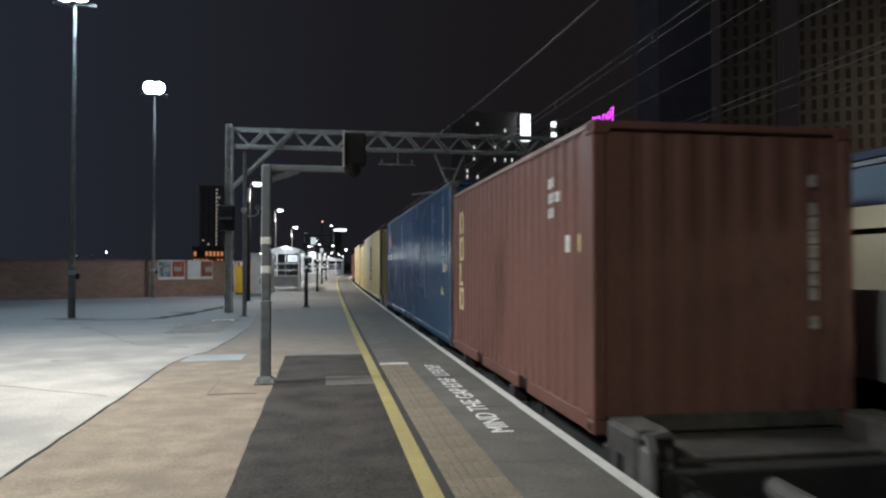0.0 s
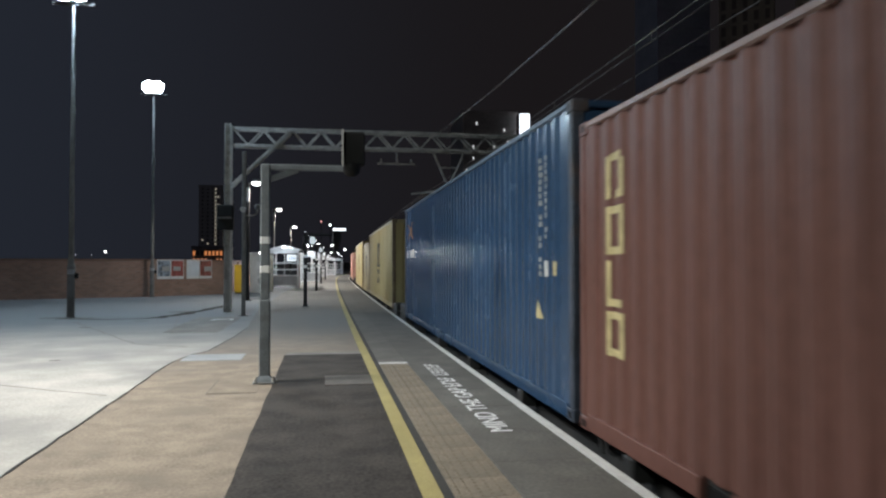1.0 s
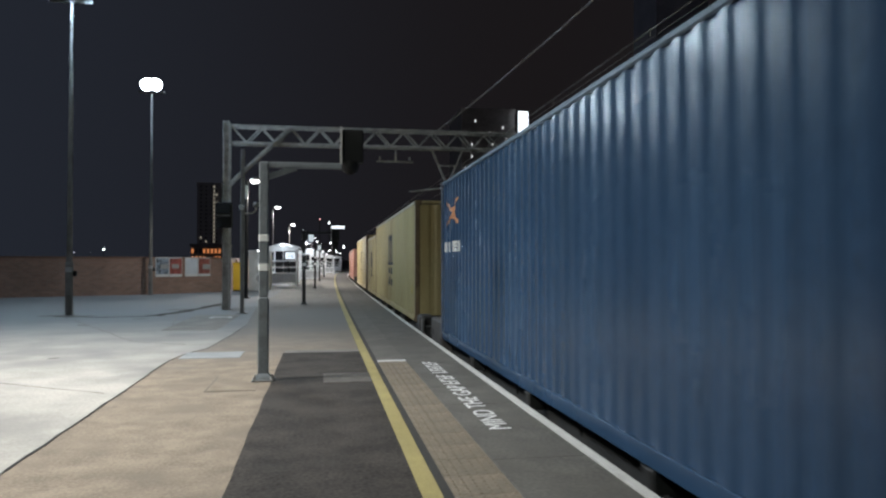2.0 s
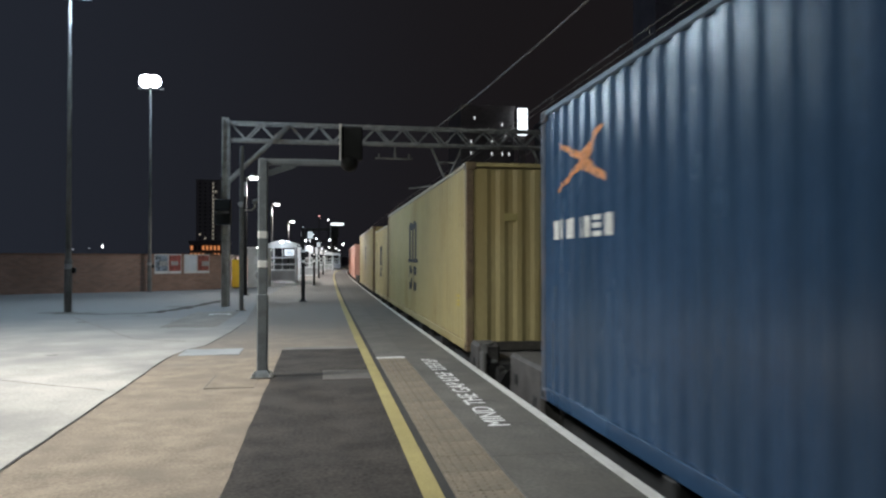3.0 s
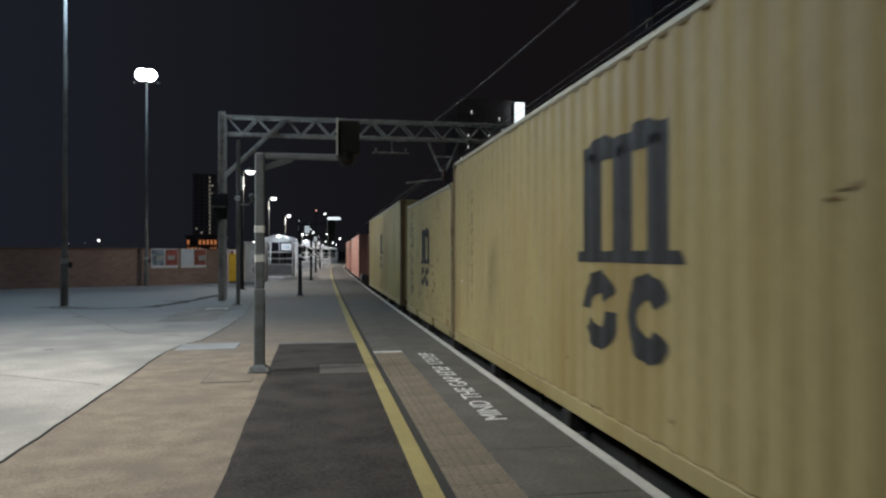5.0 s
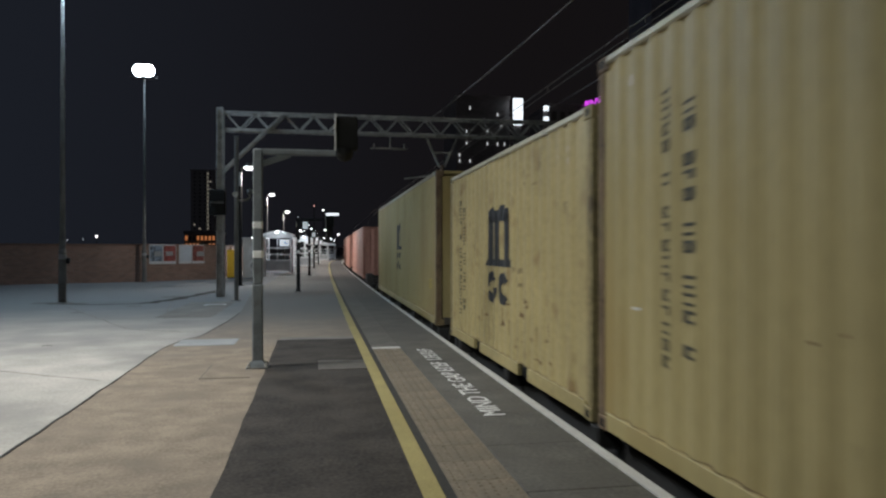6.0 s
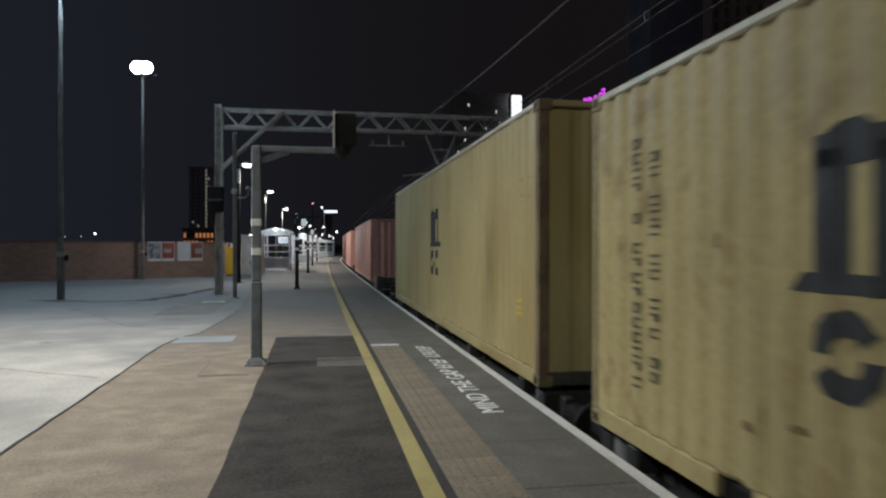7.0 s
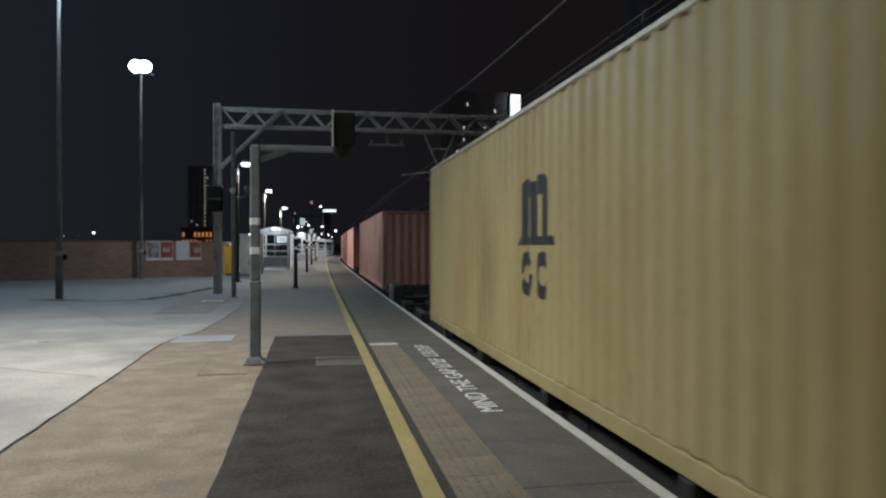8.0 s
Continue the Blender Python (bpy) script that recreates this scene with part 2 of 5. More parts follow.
M_LOGOGREY = mat("faded_grey_lettering_paint", (0.12, 0.105, 0.06), 0.6, vary=0.4, scale=8)
M_LOGODIM = mat("dulled_white_marking_paint", (0.3, 0.31, 0.31), 0.6, vary=0.3, scale=9)
M_LOGOYELLOW = mat("cream_yellow_marking_paint", (0.56, 0.47, 0.24), 0.6, vary=0.25, scale=9)
M_LABEL = mat("yellow_label_paint", (0.5, 0.38, 0.06), 0.6, vary=0.2, scale=9)
M_LOGOORANGE = mat("orange_marking_paint", (0.62, 0.26, 0.1), 0.6, vary=0.2, scale=9)
M_FLOOD = glow("floodlight_lens", COOL, 60)
M_LAMPGLOW = glow("lamp_diffuser", (0.97, 0.98, 1.0), 7)
M_SIGNWHITE = glow("lit_white_sign", (0.85, 0.93, 1.0), 2.2)
M_PANEL = glow("lit_sign_panel", (0.8, 0.92, 1.0), 0.55)
M_SIGNPURPLE = glow("lit_purple_sign", (0.66, 0.05, 0.80), 2.2)
M_SIGNRED = glow("red_lamp", (1.0, 0.4, 0.35), 3)
M_SIGNDIM = glow("small_lit_window", (0.95, 0.97, 1.0), 0.8)
M_WINDOWLIT = glow("lit_window", (1.0, 0.9, 0.72), 0.35)
M_ORANGELIT = glow("orange_wash_window", (1.0, 0.34, 0.10), 0.55)
M_ORANGELAMP = glow("orange_lamp", (1.0, 0.5, 0.2), 2.0)
M_TOWER = mat("concrete_tower_cladding", (0.2, 0.18, 0.16), 0.8, vary=0.2, scale=0.3, fine=3)
M_TOWERPALE = mat("pale_concrete_cladding", (0.62, 0.6, 0.6), 0.85, vary=0.15, scale=0.2, fine=2)
M_TOWERDARK = mat("dark_far_building", (0.22, 0.20, 0.20), 0.85, vary=0.2, scale=0.2, fine=2)
M_WINDOWDARK = mat("dark_window_glass", (0.075, 0.068, 0.06), 0.4, vary=0.1, bump=0)


# ---- building helpers ----
def part(name, bm, material, parent=None, label=""):
    me = bpy.data.meshes.new(name)
    bm.to_mesh(me)
    bm.free()
    me.materials.append(material)
    ob = new(name, me)
    if parent:
        ob.parent = parent
    if label:
        tagged(ob, label)
    return ob


def share(name, mesh, parent, m):
    ob = new(name, mesh)
    ob.parent = parent
    ob.matrix_basis = m
    return ob


def box(bm, x0, x1, y0, y1, z0, z1, bevel=0.0):
    r = bmesh.ops.create_cube(bm, size=1, matrix=Matrix.LocRotScale(((x0 + x1) / 2, (y0 + y1) / 2, (z0 + z1) / 2), None, (x1 - x0, y1 - y0, z1 - z0)))
    if bevel:
        es = list({e for v in r["verts"] for e in v.link_edges})
        bmesh.ops.bevel(bm, geom=es, offset=bevel, segments=1, affect="EDGES")
    return bm


def B(*a, **k):
    return box(bmesh.new(), *a, **k)


def tube(bm, p0, p1, r0, r1=None, seg=12):
    p0, p1 = Vector(p0), Vector(p1)
    d = p1 - p0
    m = Matrix.Translation((p0 + p1) / 2) @ d.to_track_quat("Z", "Y").to_matrix().to_4x4()
    bmesh.ops.create_cone(bm, cap_ends=True, segments=seg, radius1=r0, radius2=r0 if r1 is None else r1, depth=d.length, matrix=m)
    return bm


def T(*a, **k):
    return tube(bmesh.new(), *a, **k)


def bar(bm, p0, p1, w, h):
    p0, p1 = Vector(p0), Vector(p1)
    d = p1 - p0
    m = Matrix.Translation((p0 + p1) / 2) @ d.to_track_quat("Z", "Y").to_matrix().to_4x4() @ Matrix.Diagonal((w, h, d.length, 1))
    bmesh.ops.create_cube(bm, size=1, matrix=m)
    return bm


def thing(name, label, category, group="", kind="", at=None):
    e = new(name)
    e.empty_display_size = 0.2
    if at is not None:
        e.matrix_basis = at
    return tagged(e, label, category, group, kind)


# ---- the line's gentle curve ----
def bend(y):
    d = max(0.0, y - 10) ** 2 / 6000
    return d + max(0.0, y - 75) ** 2 / 1400


def heading(y):
    return -math.degrees(math.atan(max(0.0, y - 10) / 3000 + max(0.0, y - 75) / 700))


def strip(bm, x0, x1, y0, y1, z0, z1, step=4.0, ragged=0.0):
    """A ribbon of box section that follows the platform edge."""
    n = max(1, math.ceil((y1 - y0) / step))
    rings = []
    for i in range(n + 1):
        y = y0 + (y1 - y0) * i / n
        b = bend(y)
        xa, xb = (x0(y) if callable(x0) else x0), (x1(y) if callable(x1) else x1)
        g = ragged * noise.noise((xa * 3.1, y * 1.7, 0.3)) + 0.6 * ragged * noise.noise((xa, y * 6.3, 2.3))
        rings.append([bm.verts.new((x + b, y, z)) for x, z in ((xa + g, z0), (xb, z0), (xb, z1), (xa + g, z1))])
    for a, c in zip(rings, rings[1:]):
        for k in range(4):
            bm.faces.new((a[k], a[(k + 1) % 4], c[(k + 1) % 4], c[k]))
    bm.faces.new(rings[0])
    bm.faces.new(list(reversed(rings[-1])))
    bmesh.ops.recalc_face_normals(bm, faces=bm.faces[:])
    return bm


def S(*a, **k):
    return strip(bmesh.new(), *a, **k)


# ---- ground, platform, track ----
tagged(part("ground", B(-900, 900, -300, 1500, -1.9, -1.4), M_GROUND), "dark open ground around the railway", "ground", kind="structure")
tagged(part("track_bed", S(2.1, 32, -60, 260, -1.39, -1.10), M_BALLAST), "dirty stone ballast under the tracks", "track bed", kind="structure")

JOINT = [(-60.0, -2.11), (5.4, -2.11), (7.5, -2.13), (10.7, -2.17), (11.3, -2.15), (12.0, -2.06), (12.5, -1.86), (14.9, -1.72), (17.0, -1.68), (20.0, -1.85), (24.0, -2.05), (30.0, -2.09)]


def joint_x(y):
    """Where the beige platform concrete meets the pale yard."""
    for (ya, xa), (yb, xb) in zip(JOINT, JOINT[1:]):
        if y <= yb:
            return xa + (xb - xa) * (y - ya) / (yb - ya)
    return JOINT[-1][1]


platform = thing("platform", "worn station platform of concrete, asphalt and paving", "platform", kind="structure")
part("platform_wall", S(1.75, 1.98, -60, 240, -1.39, -0.10), M_COPE, platform, "brick platform face")
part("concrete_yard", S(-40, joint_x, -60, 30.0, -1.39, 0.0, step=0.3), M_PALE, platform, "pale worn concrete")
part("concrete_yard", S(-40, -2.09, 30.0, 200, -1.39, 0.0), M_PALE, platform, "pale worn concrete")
part("concrete_strip", S(joint_x, -0.56, -60, 30.0, -0.4, -0.004, step=0.3), M_BEIGE, platform, "beige concrete")
part("concrete_strip", S(-0.565, 0.605, 12.05, 30.0, -0.4, -0.007, step=0.5), M_BEIGE, platform, "grey-beige concrete")
part("tarmac_strip", S(-2.09, 0.605, 30.0, 200, -0.4, -0.002), M_TARMAC, platform, "grey tarmac")
part("asphalt_strip", S(-0.585, 0.605, -20, 11.7, -0.4, 0.004, step=0.12, ragged=0.011), M_ASPHALT, platform, "dark asphalt infill")
part("concrete_joint", B(-0.56, 0.605, 11.7, 12.05, -0.4, -0.001), M_TARMAC, platform)
part("yellow_line", S(0.605, 0.73, -60, 200, -0.4, 0.005), M_YELLOW_LINE, platform, "worn yellow safety line")
part("gutter", S(0.73, 0.80, -60, 200, -0.4, -0.006), M_CRACK, platform, "dark strip beside the yellow line")
part("far_paving", S(0.80, 1.21, 10.625, 200, -0.4, 0.0), M_COPING, platform, "grey edge paving")
part("far_coping", S(1.213, 1.93, 10.235, 200, -0.4, 0.0), M_COPING, platform, "grey edge coping")
part("edge_line", S(1.935, 2.012, -60, 200, -0.14, 0.004), M_WHITE_LINE, platform, "white painted platform edge")
part("coping_bed", S(0.80, 1.93, -60, 10.23, -0.4, -0.06), M_CRACK, platform)
part("concrete_patch", B(0.03, 0.60, 8.67, 9.38, 0.002, 0.012), M_REPAIR, platform, "pale repair patch in the asphalt")
part("cover_slab", B(-2.07, -1.20, 11.25, 12.0, -0.02, 0.006, bevel=0.004), M_PATCH, platform, "grey concrete cover slab")
part("inspection_cover", B(-1.25, -0.72, 8.35, 9.32, -0.02, 0.001), M_BEIGE, platform, "square access cover")
bm = bmesh.new()
for x0, x1, y0, y1 in ((-1.26, -1.25, 8.35, 9.34), (-1.25, -0.72, 8.34, 8.35)):
    box(bm, x0, x1, y0, y1, -0.02, 0.0015)
part("cover_joint", bm, M_REPAIR, platform)
bm = bmesh.new()
rng = random.Random(4)


def crack(bm, pts, w=0.014, wobble=0.03):
    last = None
    for (xa, ya), (xb, yb) in zip(pts, pts[1:]):
        n = max(2, int(math.dist((xa, ya), (xb, yb)) / 0.35))
        for i in range(n):
            p = Vector((xa + (xb - xa) * i / n + rng.uniform(-0.02, 0.02), ya + (yb - ya) * i / n, 0.0015)) if last is None else last
            q = Vector((xa + (xb - xa) * (i + 1) / n + rng.uniform(-wobble, wobble), ya + (yb - ya) * (i + 1) / n, 0.0015))
            bar(bm, p, q, w * rng.uniform(0.7, 1.5), 0.003)
            last = q


crack(bm, [(-2.3, 13.2), (-3.32, 13.83), (-6.19, 19.64)], 0.02)
crack(bm, [(-2.2, 15.9), (-3.1, 15.8), (-3.9, 21.2), (-6.6, 20.6)], 0.018)
crack(bm, [(-2.3, 8.4), (-3.8, 9.4), (-6.5, 9.8)], 0.012)
part("crack", bm, M_TARMAC, platform, "cracks in the concrete")
bm = bmesh.new()
crack(bm, [(joint_x(y), y) for y in (0.5, 5.4, 7.5, 10.7, 11.3, 12.0, 12.5, 14.9, 17.0)], 0.017, 0.010)
part("joint_line", bm, M_CRACK, platform, "dark uneven joint between the concretes")
part("dark_repair", B(-3.3, -2.15, 16.0, 20.6, -0.01, 0.003), M_TARMAC, platform, "tarmac repair in the yard")
# A broad dark band and a thinner one across the yard.
bm = bmesh.new()
crack(bm, [(-4.4, 20.4), (-3.92, 22.2), (-3.26, 26.7)], 0.30, 0.06)
crack(bm, [(-6.9, 20.6), (-5.6, 20.1), (-4.45, 20.35)], 0.12, 0.05)
part("tar_seam", bm, M_ASPHALT, platform, "dark band across the yard")
for k, (x, y, r) in enumerate(((-4.51, 19.43, 0.2), (-5.3, 17.6, 0.16), (-6.8, 15.2, 0.22), (-3.9, 11.6, 0.1), (-6.9, 20.9, 0.5), (-6.2, 20.7, 0.35), (-4.2, 23.0, 0.4))):
    bm = bmesh.new()
    bmesh.ops.create_circle(bm, cap_ends=True, segments=11, radius=r, matrix=pose(x, y, 0.002) @ Matrix.Diagonal((1.0, 0.6, 1, 1)))
    for v in bm.verts:
        v.co.x += rng.uniform(-0.04, 0.04)
        v.co.y += rng.uniform(-0.03, 0.03)
    part("oil_stain", bm, M_REPAIR, platform, "dark spot in the concrete")

bm = bmesh.new()
for x0, x1, y0, y1 in ((-2.78, -2.30, 19.60, 19.76), (-2.82, -2.72, 19.35, 19.598), (-2.36, -2.27, 19.42, 19.598)):
    box(bm, x0, x1, y0, y1, 0.003, 0.007)
part("paint_mark", bm, M_WHITE_LINE, platform, "short white paint mark")

# tracks
for k, cx in enumerate((3.44, 6.95, 10.4)):
    track = thing("track", "railway track with rusty rails on concrete sleepers", "track", group="tracks", kind="structure")
    for s in (-1, 1):
        bm = bmesh.new()
        xr = cx + s * 0.7525
        strip(bm, xr - 0.035, xr + 0.035, -60, 260, -0.95, -0.915)
        strip(bm, xr - 0.01, xr + 0.01, -60, 260, -1.05, -0.94)
        part("rail", bm, M_RAIL, track)
    bm = bmesh.new()
    for i in range(230):
        y = -20 + i * 0.65
        box(bm, cx - 1.25 + bend(y), cx + 1.25 + bend(y), y - 0.12, y + 0.12, -1.16, -1.05)
    tagged(part("sleeper_row", bm, M_SLEEPER, track), kind="stuff")


# ---- containers ----
def wave(y, L):
    """Depth of a corrugated panel, inwards from its outer face."""
    if y < 0.16 or y > L - 0.16:
        return 0.0
    u = ((y - 0.16) % 0.278) / 0.278
    return 0.026 * (0 if u < 0.26 else (u - 0.26) / 0.24 if u < 0.5 else 1 if u < 0.76 else (1 - u) / 0.24)


def breaks(L):
    ys, k = [0.0], 0
    while 0.16 + k * 0.278 < L - 0.16:
        for u in (0.0, 0.26, 0.5, 0.76):
            y = 0.16 + (k + u) * 0.278
            if y < L - 0.16:
                ys.append(y)
        k += 1
    return ys + [L - 0.16, L]


def corrugated(L, z0, z1, place):
    bm = bmesh.new()
    cols = []
    for y in breaks(L):
        d = wave(y, L)
        cols.append([bm.verts.new(place(y, d, z)) for z in (z0, z1)] + [bm.verts.new(place(y, d + 0.004, z)) for z in (z1, z0)])
    for a, b in zip(cols, cols[1:]):
        for k in range(4):
            bm.faces.new((a[k], b[k], b[(k + 1) % 4], a[(k + 1) % 4]))
    bmesh.ops.recalc_face_normals(bm, faces=bm.faces[:])
    return bm


HALF = 1.219


def decal(quads, L, off, proud=0.005):
    """Painted shapes on the platform-side wall: corners (y, z) of quads, with y from the near end."""
    bm = bmesh.new()
    for q in quads:
        (ya, za), (yb, zb), (yc, zc), (yd, zd) = q
        n = max(4, int((max(ya, yb, yc, yd) - min(ya, yb, yc, yd)) / 0.01))
        rows = 1 if abs(ya - yd) < 0.004 and abs(yb - yc) < 0.004 else 8
        last = None
        for i in range(n + 1):
            u = i / n
            lo = (ya + (yb - ya) * u, za + (zb - za) * u)
            hi = (yd + (yc - yd) * u, zd + (zc - zd) * u)
            line = []
            for k in range(rows + 1):
                y, z = lo[0] + (hi[0] - lo[0]) * k / rows, lo[1] + (hi[1] - lo[1]) * k / rows
                line.append(bm.verts.new((-HALF + 0.016 + wave(y - 0.1, L - 0.2) - proud, y + off, z)))
            if last:
                for k in range(rows):
                    bm.faces.new((last[k], line[k], line[k + 1], last[k + 1]))
            last = line
    return bm


def R(y0, y1, z0, z1):
    return [(y0, z0), (y1, z0), (y1, z1), (y0, z1)]


def container(L, H, material, label, pockets=False, marks=(), posts=None, rail=None):
    """Origin at the middle of the underside; y runs along it, platform side at -x."""
    c = thing("shipping_container", label, "container", group="containers on the freight train")
    o = -L / 2
    part("side_wall", corrugated(L - 0.2, 0.15, H - 0.06, lambda y, d, z: (-HALF + 0.016 + d, y + o + 0.1, z)), material, c)
    part("side_wall", corrugated(L - 0.2, 0.15, H - 0.06, lambda y, d, z: (HALF - 0.016 - d, y + o + 0.1, z)), material, c)
    for s in (-1, 1):
        part("end_wall", corrugated(2.238, 0.15, H - 0.1, lambda y, d, z: (y - 1.119, s * (L / 2 - 0.02 - 0.8 * d), z)), material, c)
    part("roof", corrugated(L - 0.2, -HALF + 0.05, HALF - 0.05, lambda y, d, z: (z, y + o + 0.1, H - 0.014 - 0.5 * d)), material, c)
    part("floor", B(-HALF + 0.06, HALF - 0.06, o + 0.05, -o - 0.05, 0.10, 0.148), M_WAGON, c)
    for s in (-1, 1):
        x0, x1 = (-HALF + 0.002, -HALF + 0.064) if s < 0 else (HALF - 0.064, HALF - 0.002)
        part("top_rail", B(x0, x1, o + 0.15, -o - 0.15, H - 0.066, H - 0.004, bevel=0.014), rail or material, c)
        if pockets:
            for a, b in ((o + 0.15, -1.32), (-0.96, 0.96), (1.32, -o - 0.15)):
                part("bottom_rail", B(x0, x1, a, b, 0.012, 0.152, bevel=0.006), material, c)
            part("fork_pocket", B(-HALF + 0.05, HALF - 0.05, -1.32, -0.96, 0.012, 0.099), M_DARK, c) if s < 0 else part("fork_pocket", B(-HALF + 0.05, HALF - 0.05, 0.96, 1.32, 0.012, 0.099), M_DARK, c)
        else:
            part("bottom_rail", B(x0, x1, o + 0.15, -o - 0.15, 0.012, 0.152, bevel=0.006), material, c)
        e0, e1 = (o + 0.004, o + 0.07) if s < 0 else (-o - 0.07, -o - 0.004)
        part("end_rail", B(-HALF + 0.15, HALF - 0.15, e0, e1, H - 0.075, H - 0.008, bevel=0.01), material, c)
        part("end_sill", B(-HALF + 0.15, HALF - 0.15, e0, e1, 0.012, 0.152, bevel=0.006), M_SILL, c, "dirt-caked end sill")
        for t in (-1, 1):
            px0, px1 = (-HALF + 0.003, -HALF + 0.12) if t < 0 else (HALF - 0.12, HALF - 0.003)
            py0, py1 = (o + 0.003, o + 0.11) if s < 0 else (-o - 0.11, -o - 0.003)
            part("corner_post", B(px0, px1, py0, py1, 0.118, H - 0.118, bevel=0.012), posts or material, c)
            cx0, cx1 = (-HALF, -HALF + 0.162) if t < 0 else (HALF - 0.162, HALF)
            cy0, cy1 = (o, o + 0.178) if s < 0 else (-o - 0.178, -o)
            for z0 in (0.0, H - 0.118):
                cc = part("corner_casting", B(cx0, cx1, cy0, cy1, z0, z0 + 0.118, bevel=0.01), posts or material, c)
                if t < 0:
                    part("casting_hole", B(cx0 - 0.002, cx0 + 0.01, cy0 + 0.05, cy1 - 0.05, z0 + 0.03, z0 + 0.09), M_DARK, cc)
    for name, quads, m, lab in marks:
        if name in ("code_mark", "panel_mark", "plate", "sticker", "rust_scuff", "rust_stain", "wordmark"):
            for k, q in enumerate(quads):
                part(name, decal([q], L, o, 0.005 + (0.0007 * (1 + k % 5) if "rust" in name else 0)), m, c)
        else:
            part(name, decal(quads, L, o), m, c, lab)
    return c


def column_of_bars(y0, y1, z0, z1, n, seed):
    r = random.Random(seed)
    out, step = [], (z1 - z0) / n
    for i in range(n):
        if r.random() > 0.12:
            out.append(R(y0 + r.uniform(0, 0.02), y1, z0 + i * step, z0 + (i + 0.72) * step))
    return out


def block_logo(yc, w, ztop, zmid, zbot):
    """Three uprights under a bar, a foot line, and two broken rings below."""
    a, b = yc - w / 2, yc + w / 2
    q = []
    u = w / 5.6
    for k in (0.3, 2.2, 4.1):
        q.append(R(a + k * u, a + (k + 1.15) * u, zmid + 0.08, ztop - 0.10))
    for k in (0.3, 2.75):
        q.append(R(a + k * u, a + (k + 2.45) * u, ztop - 0.18, ztop - 0.03))
        q.append([(a + (k + 0.5) * u, ztop - 0.03), (a + (k + 2.0) * u, ztop - 0.03), (a + (k + 1.6) * u, ztop + 0.02), (a + (k + 0.9) * u, ztop + 0.02)])
    q.append([(a - 0.08, zmid - 0.01), (b + 0.08, zmid - 0.01), (b + 0.02, zmid + 0.08), (a - 0.02, zmid + 0.08)])
    h = zmid - 0.07 - zbot
    for k, skip in ((0.25, (0, 6)), (3.05, (0, 11))):
        ry, rz, cy, cz = 1.15 * u, h / 2, a + (k + 1.15) * u, zbot + h / 2
        for i in range(12):
            if i in skip:
                continue
            t0, t1 = 2 * math.pi * i / 12, 2 * math.pi * (i + 1) / 12
            q.append([(cy + ry * f * math.cos(t), cz + rz * f * math.sin(t)) for f, t in ((1.0, t0), (1.0, t1), (0.42, t1), (0.42, t0))])
    return [[(2 * yc - y, z) for y, z in p] for p in q]


def letter_column(y0, y1, z0, z1, n, seed, gaps):
    """A column of blocky strokes, one small group a place, top to bottom."""
    r = random.Random(seed)
    out, step = [], (z1 - z0) / n
    for i in range(n):
        if i in gaps:
            continue
        top = z1 - i * step
        h, w = step * 0.74, y1 - y0
        t = 0.28 * h
        out.append(R(y0, y1, top - t, top))
        kind = r.randrange(4)
        if kind != 1:
            out.append(R(y0 + (0.0 if kind else 0.62 * w), y0 + (0.34 * w if kind else w), top - h + t * 0.92, top - t * 1.02))
        if kind != 2:
            out.append(R(y0 + 0.05 * w, y1, top - h, top - h + t * 0.9))
        if kind == 3:
            out.append(R(y1 - 0.3 * w, y1 - 0.01 * w, top - h + t, top - t * 1.04))
    return out


def scuffs(places, seed, w, h):
    r = random.Random(seed)
    out = []
    for y, z in places:
        for k in range(r.randrange(1, 4)):
            a, b = r.uniform(0.15, 0.9) * w, r.uniform(0.4, 1.3) * h
            yy, zz = y + r.uniform(-0.6, 0.6) * w, z + r.uniform(-2.4, 2.4) * h
            out.append([(yy - a / 2, zz - b * r.random()), (yy + a / 2, zz - b * r.random()), (yy + a * r.uniform(0.1, 0.5), zz + b * r.random()), (yy - a * r.uniform(0.1, 0.5), zz + b * r.random())])
    return out


def frame_shape(y0, y1, z0, z1, t=0.075):
    return [R(y0, y1, z0, z0 + t), R(y0, y1, z1 - t, z1), R(y0, y0 + t, z0 + t, z1 - t), R(y1 - t, y1, z0 + t, z1 - t)]


SPEED = 6.4
DECK = -0.005


def rails_pose(s, z):
    return Matrix.Translation((3.44 + bend(s), s - 0.06, z)) @ pose(0, 0, 0, 0, 0, heading(s))


# start of each container along the line at the first moment, length, height
train = []


def load(s0, L, H, *a, **k):
    c = container(L, H, *a, **k)
    c.matrix_basis = rails_pose(s0 + L / 2, DECK)
    train.append((c, s0 + L / 2, DECK))
    return c


def grime(L, seed):
    """Uneven dirt along the foot of a side wall, in one run of short pieces."""
    r = random.Random(seed)
    out, y, h = [], 0.2, 0.165
    while y < L - 0.4:
        d, h2 = r.uniform(0.08, 0.2), 0.157 + r.uniform(0.0, 0.005) + (r.uniform(0.004, 0.016) if r.random() < 0.12 else 0)
        out.append([(y, 0.15), (y + d, 0.15), (y + d, h2), (y, h)])
        y, h = y + d, h2
    return out


def drips(places, seed):
    r = random.Random(seed)
    return [[(y - 0.002, z - r.uniform(0.1, 0.3)), (y + 0.002, z - r.uniform(0.1, 0.3)), (y + r.uniform(0.004, 0.013), z), (y - r.uniform(0.004, 0.013), z + r.uniform(0.0, 0.03))] for y, z in places]


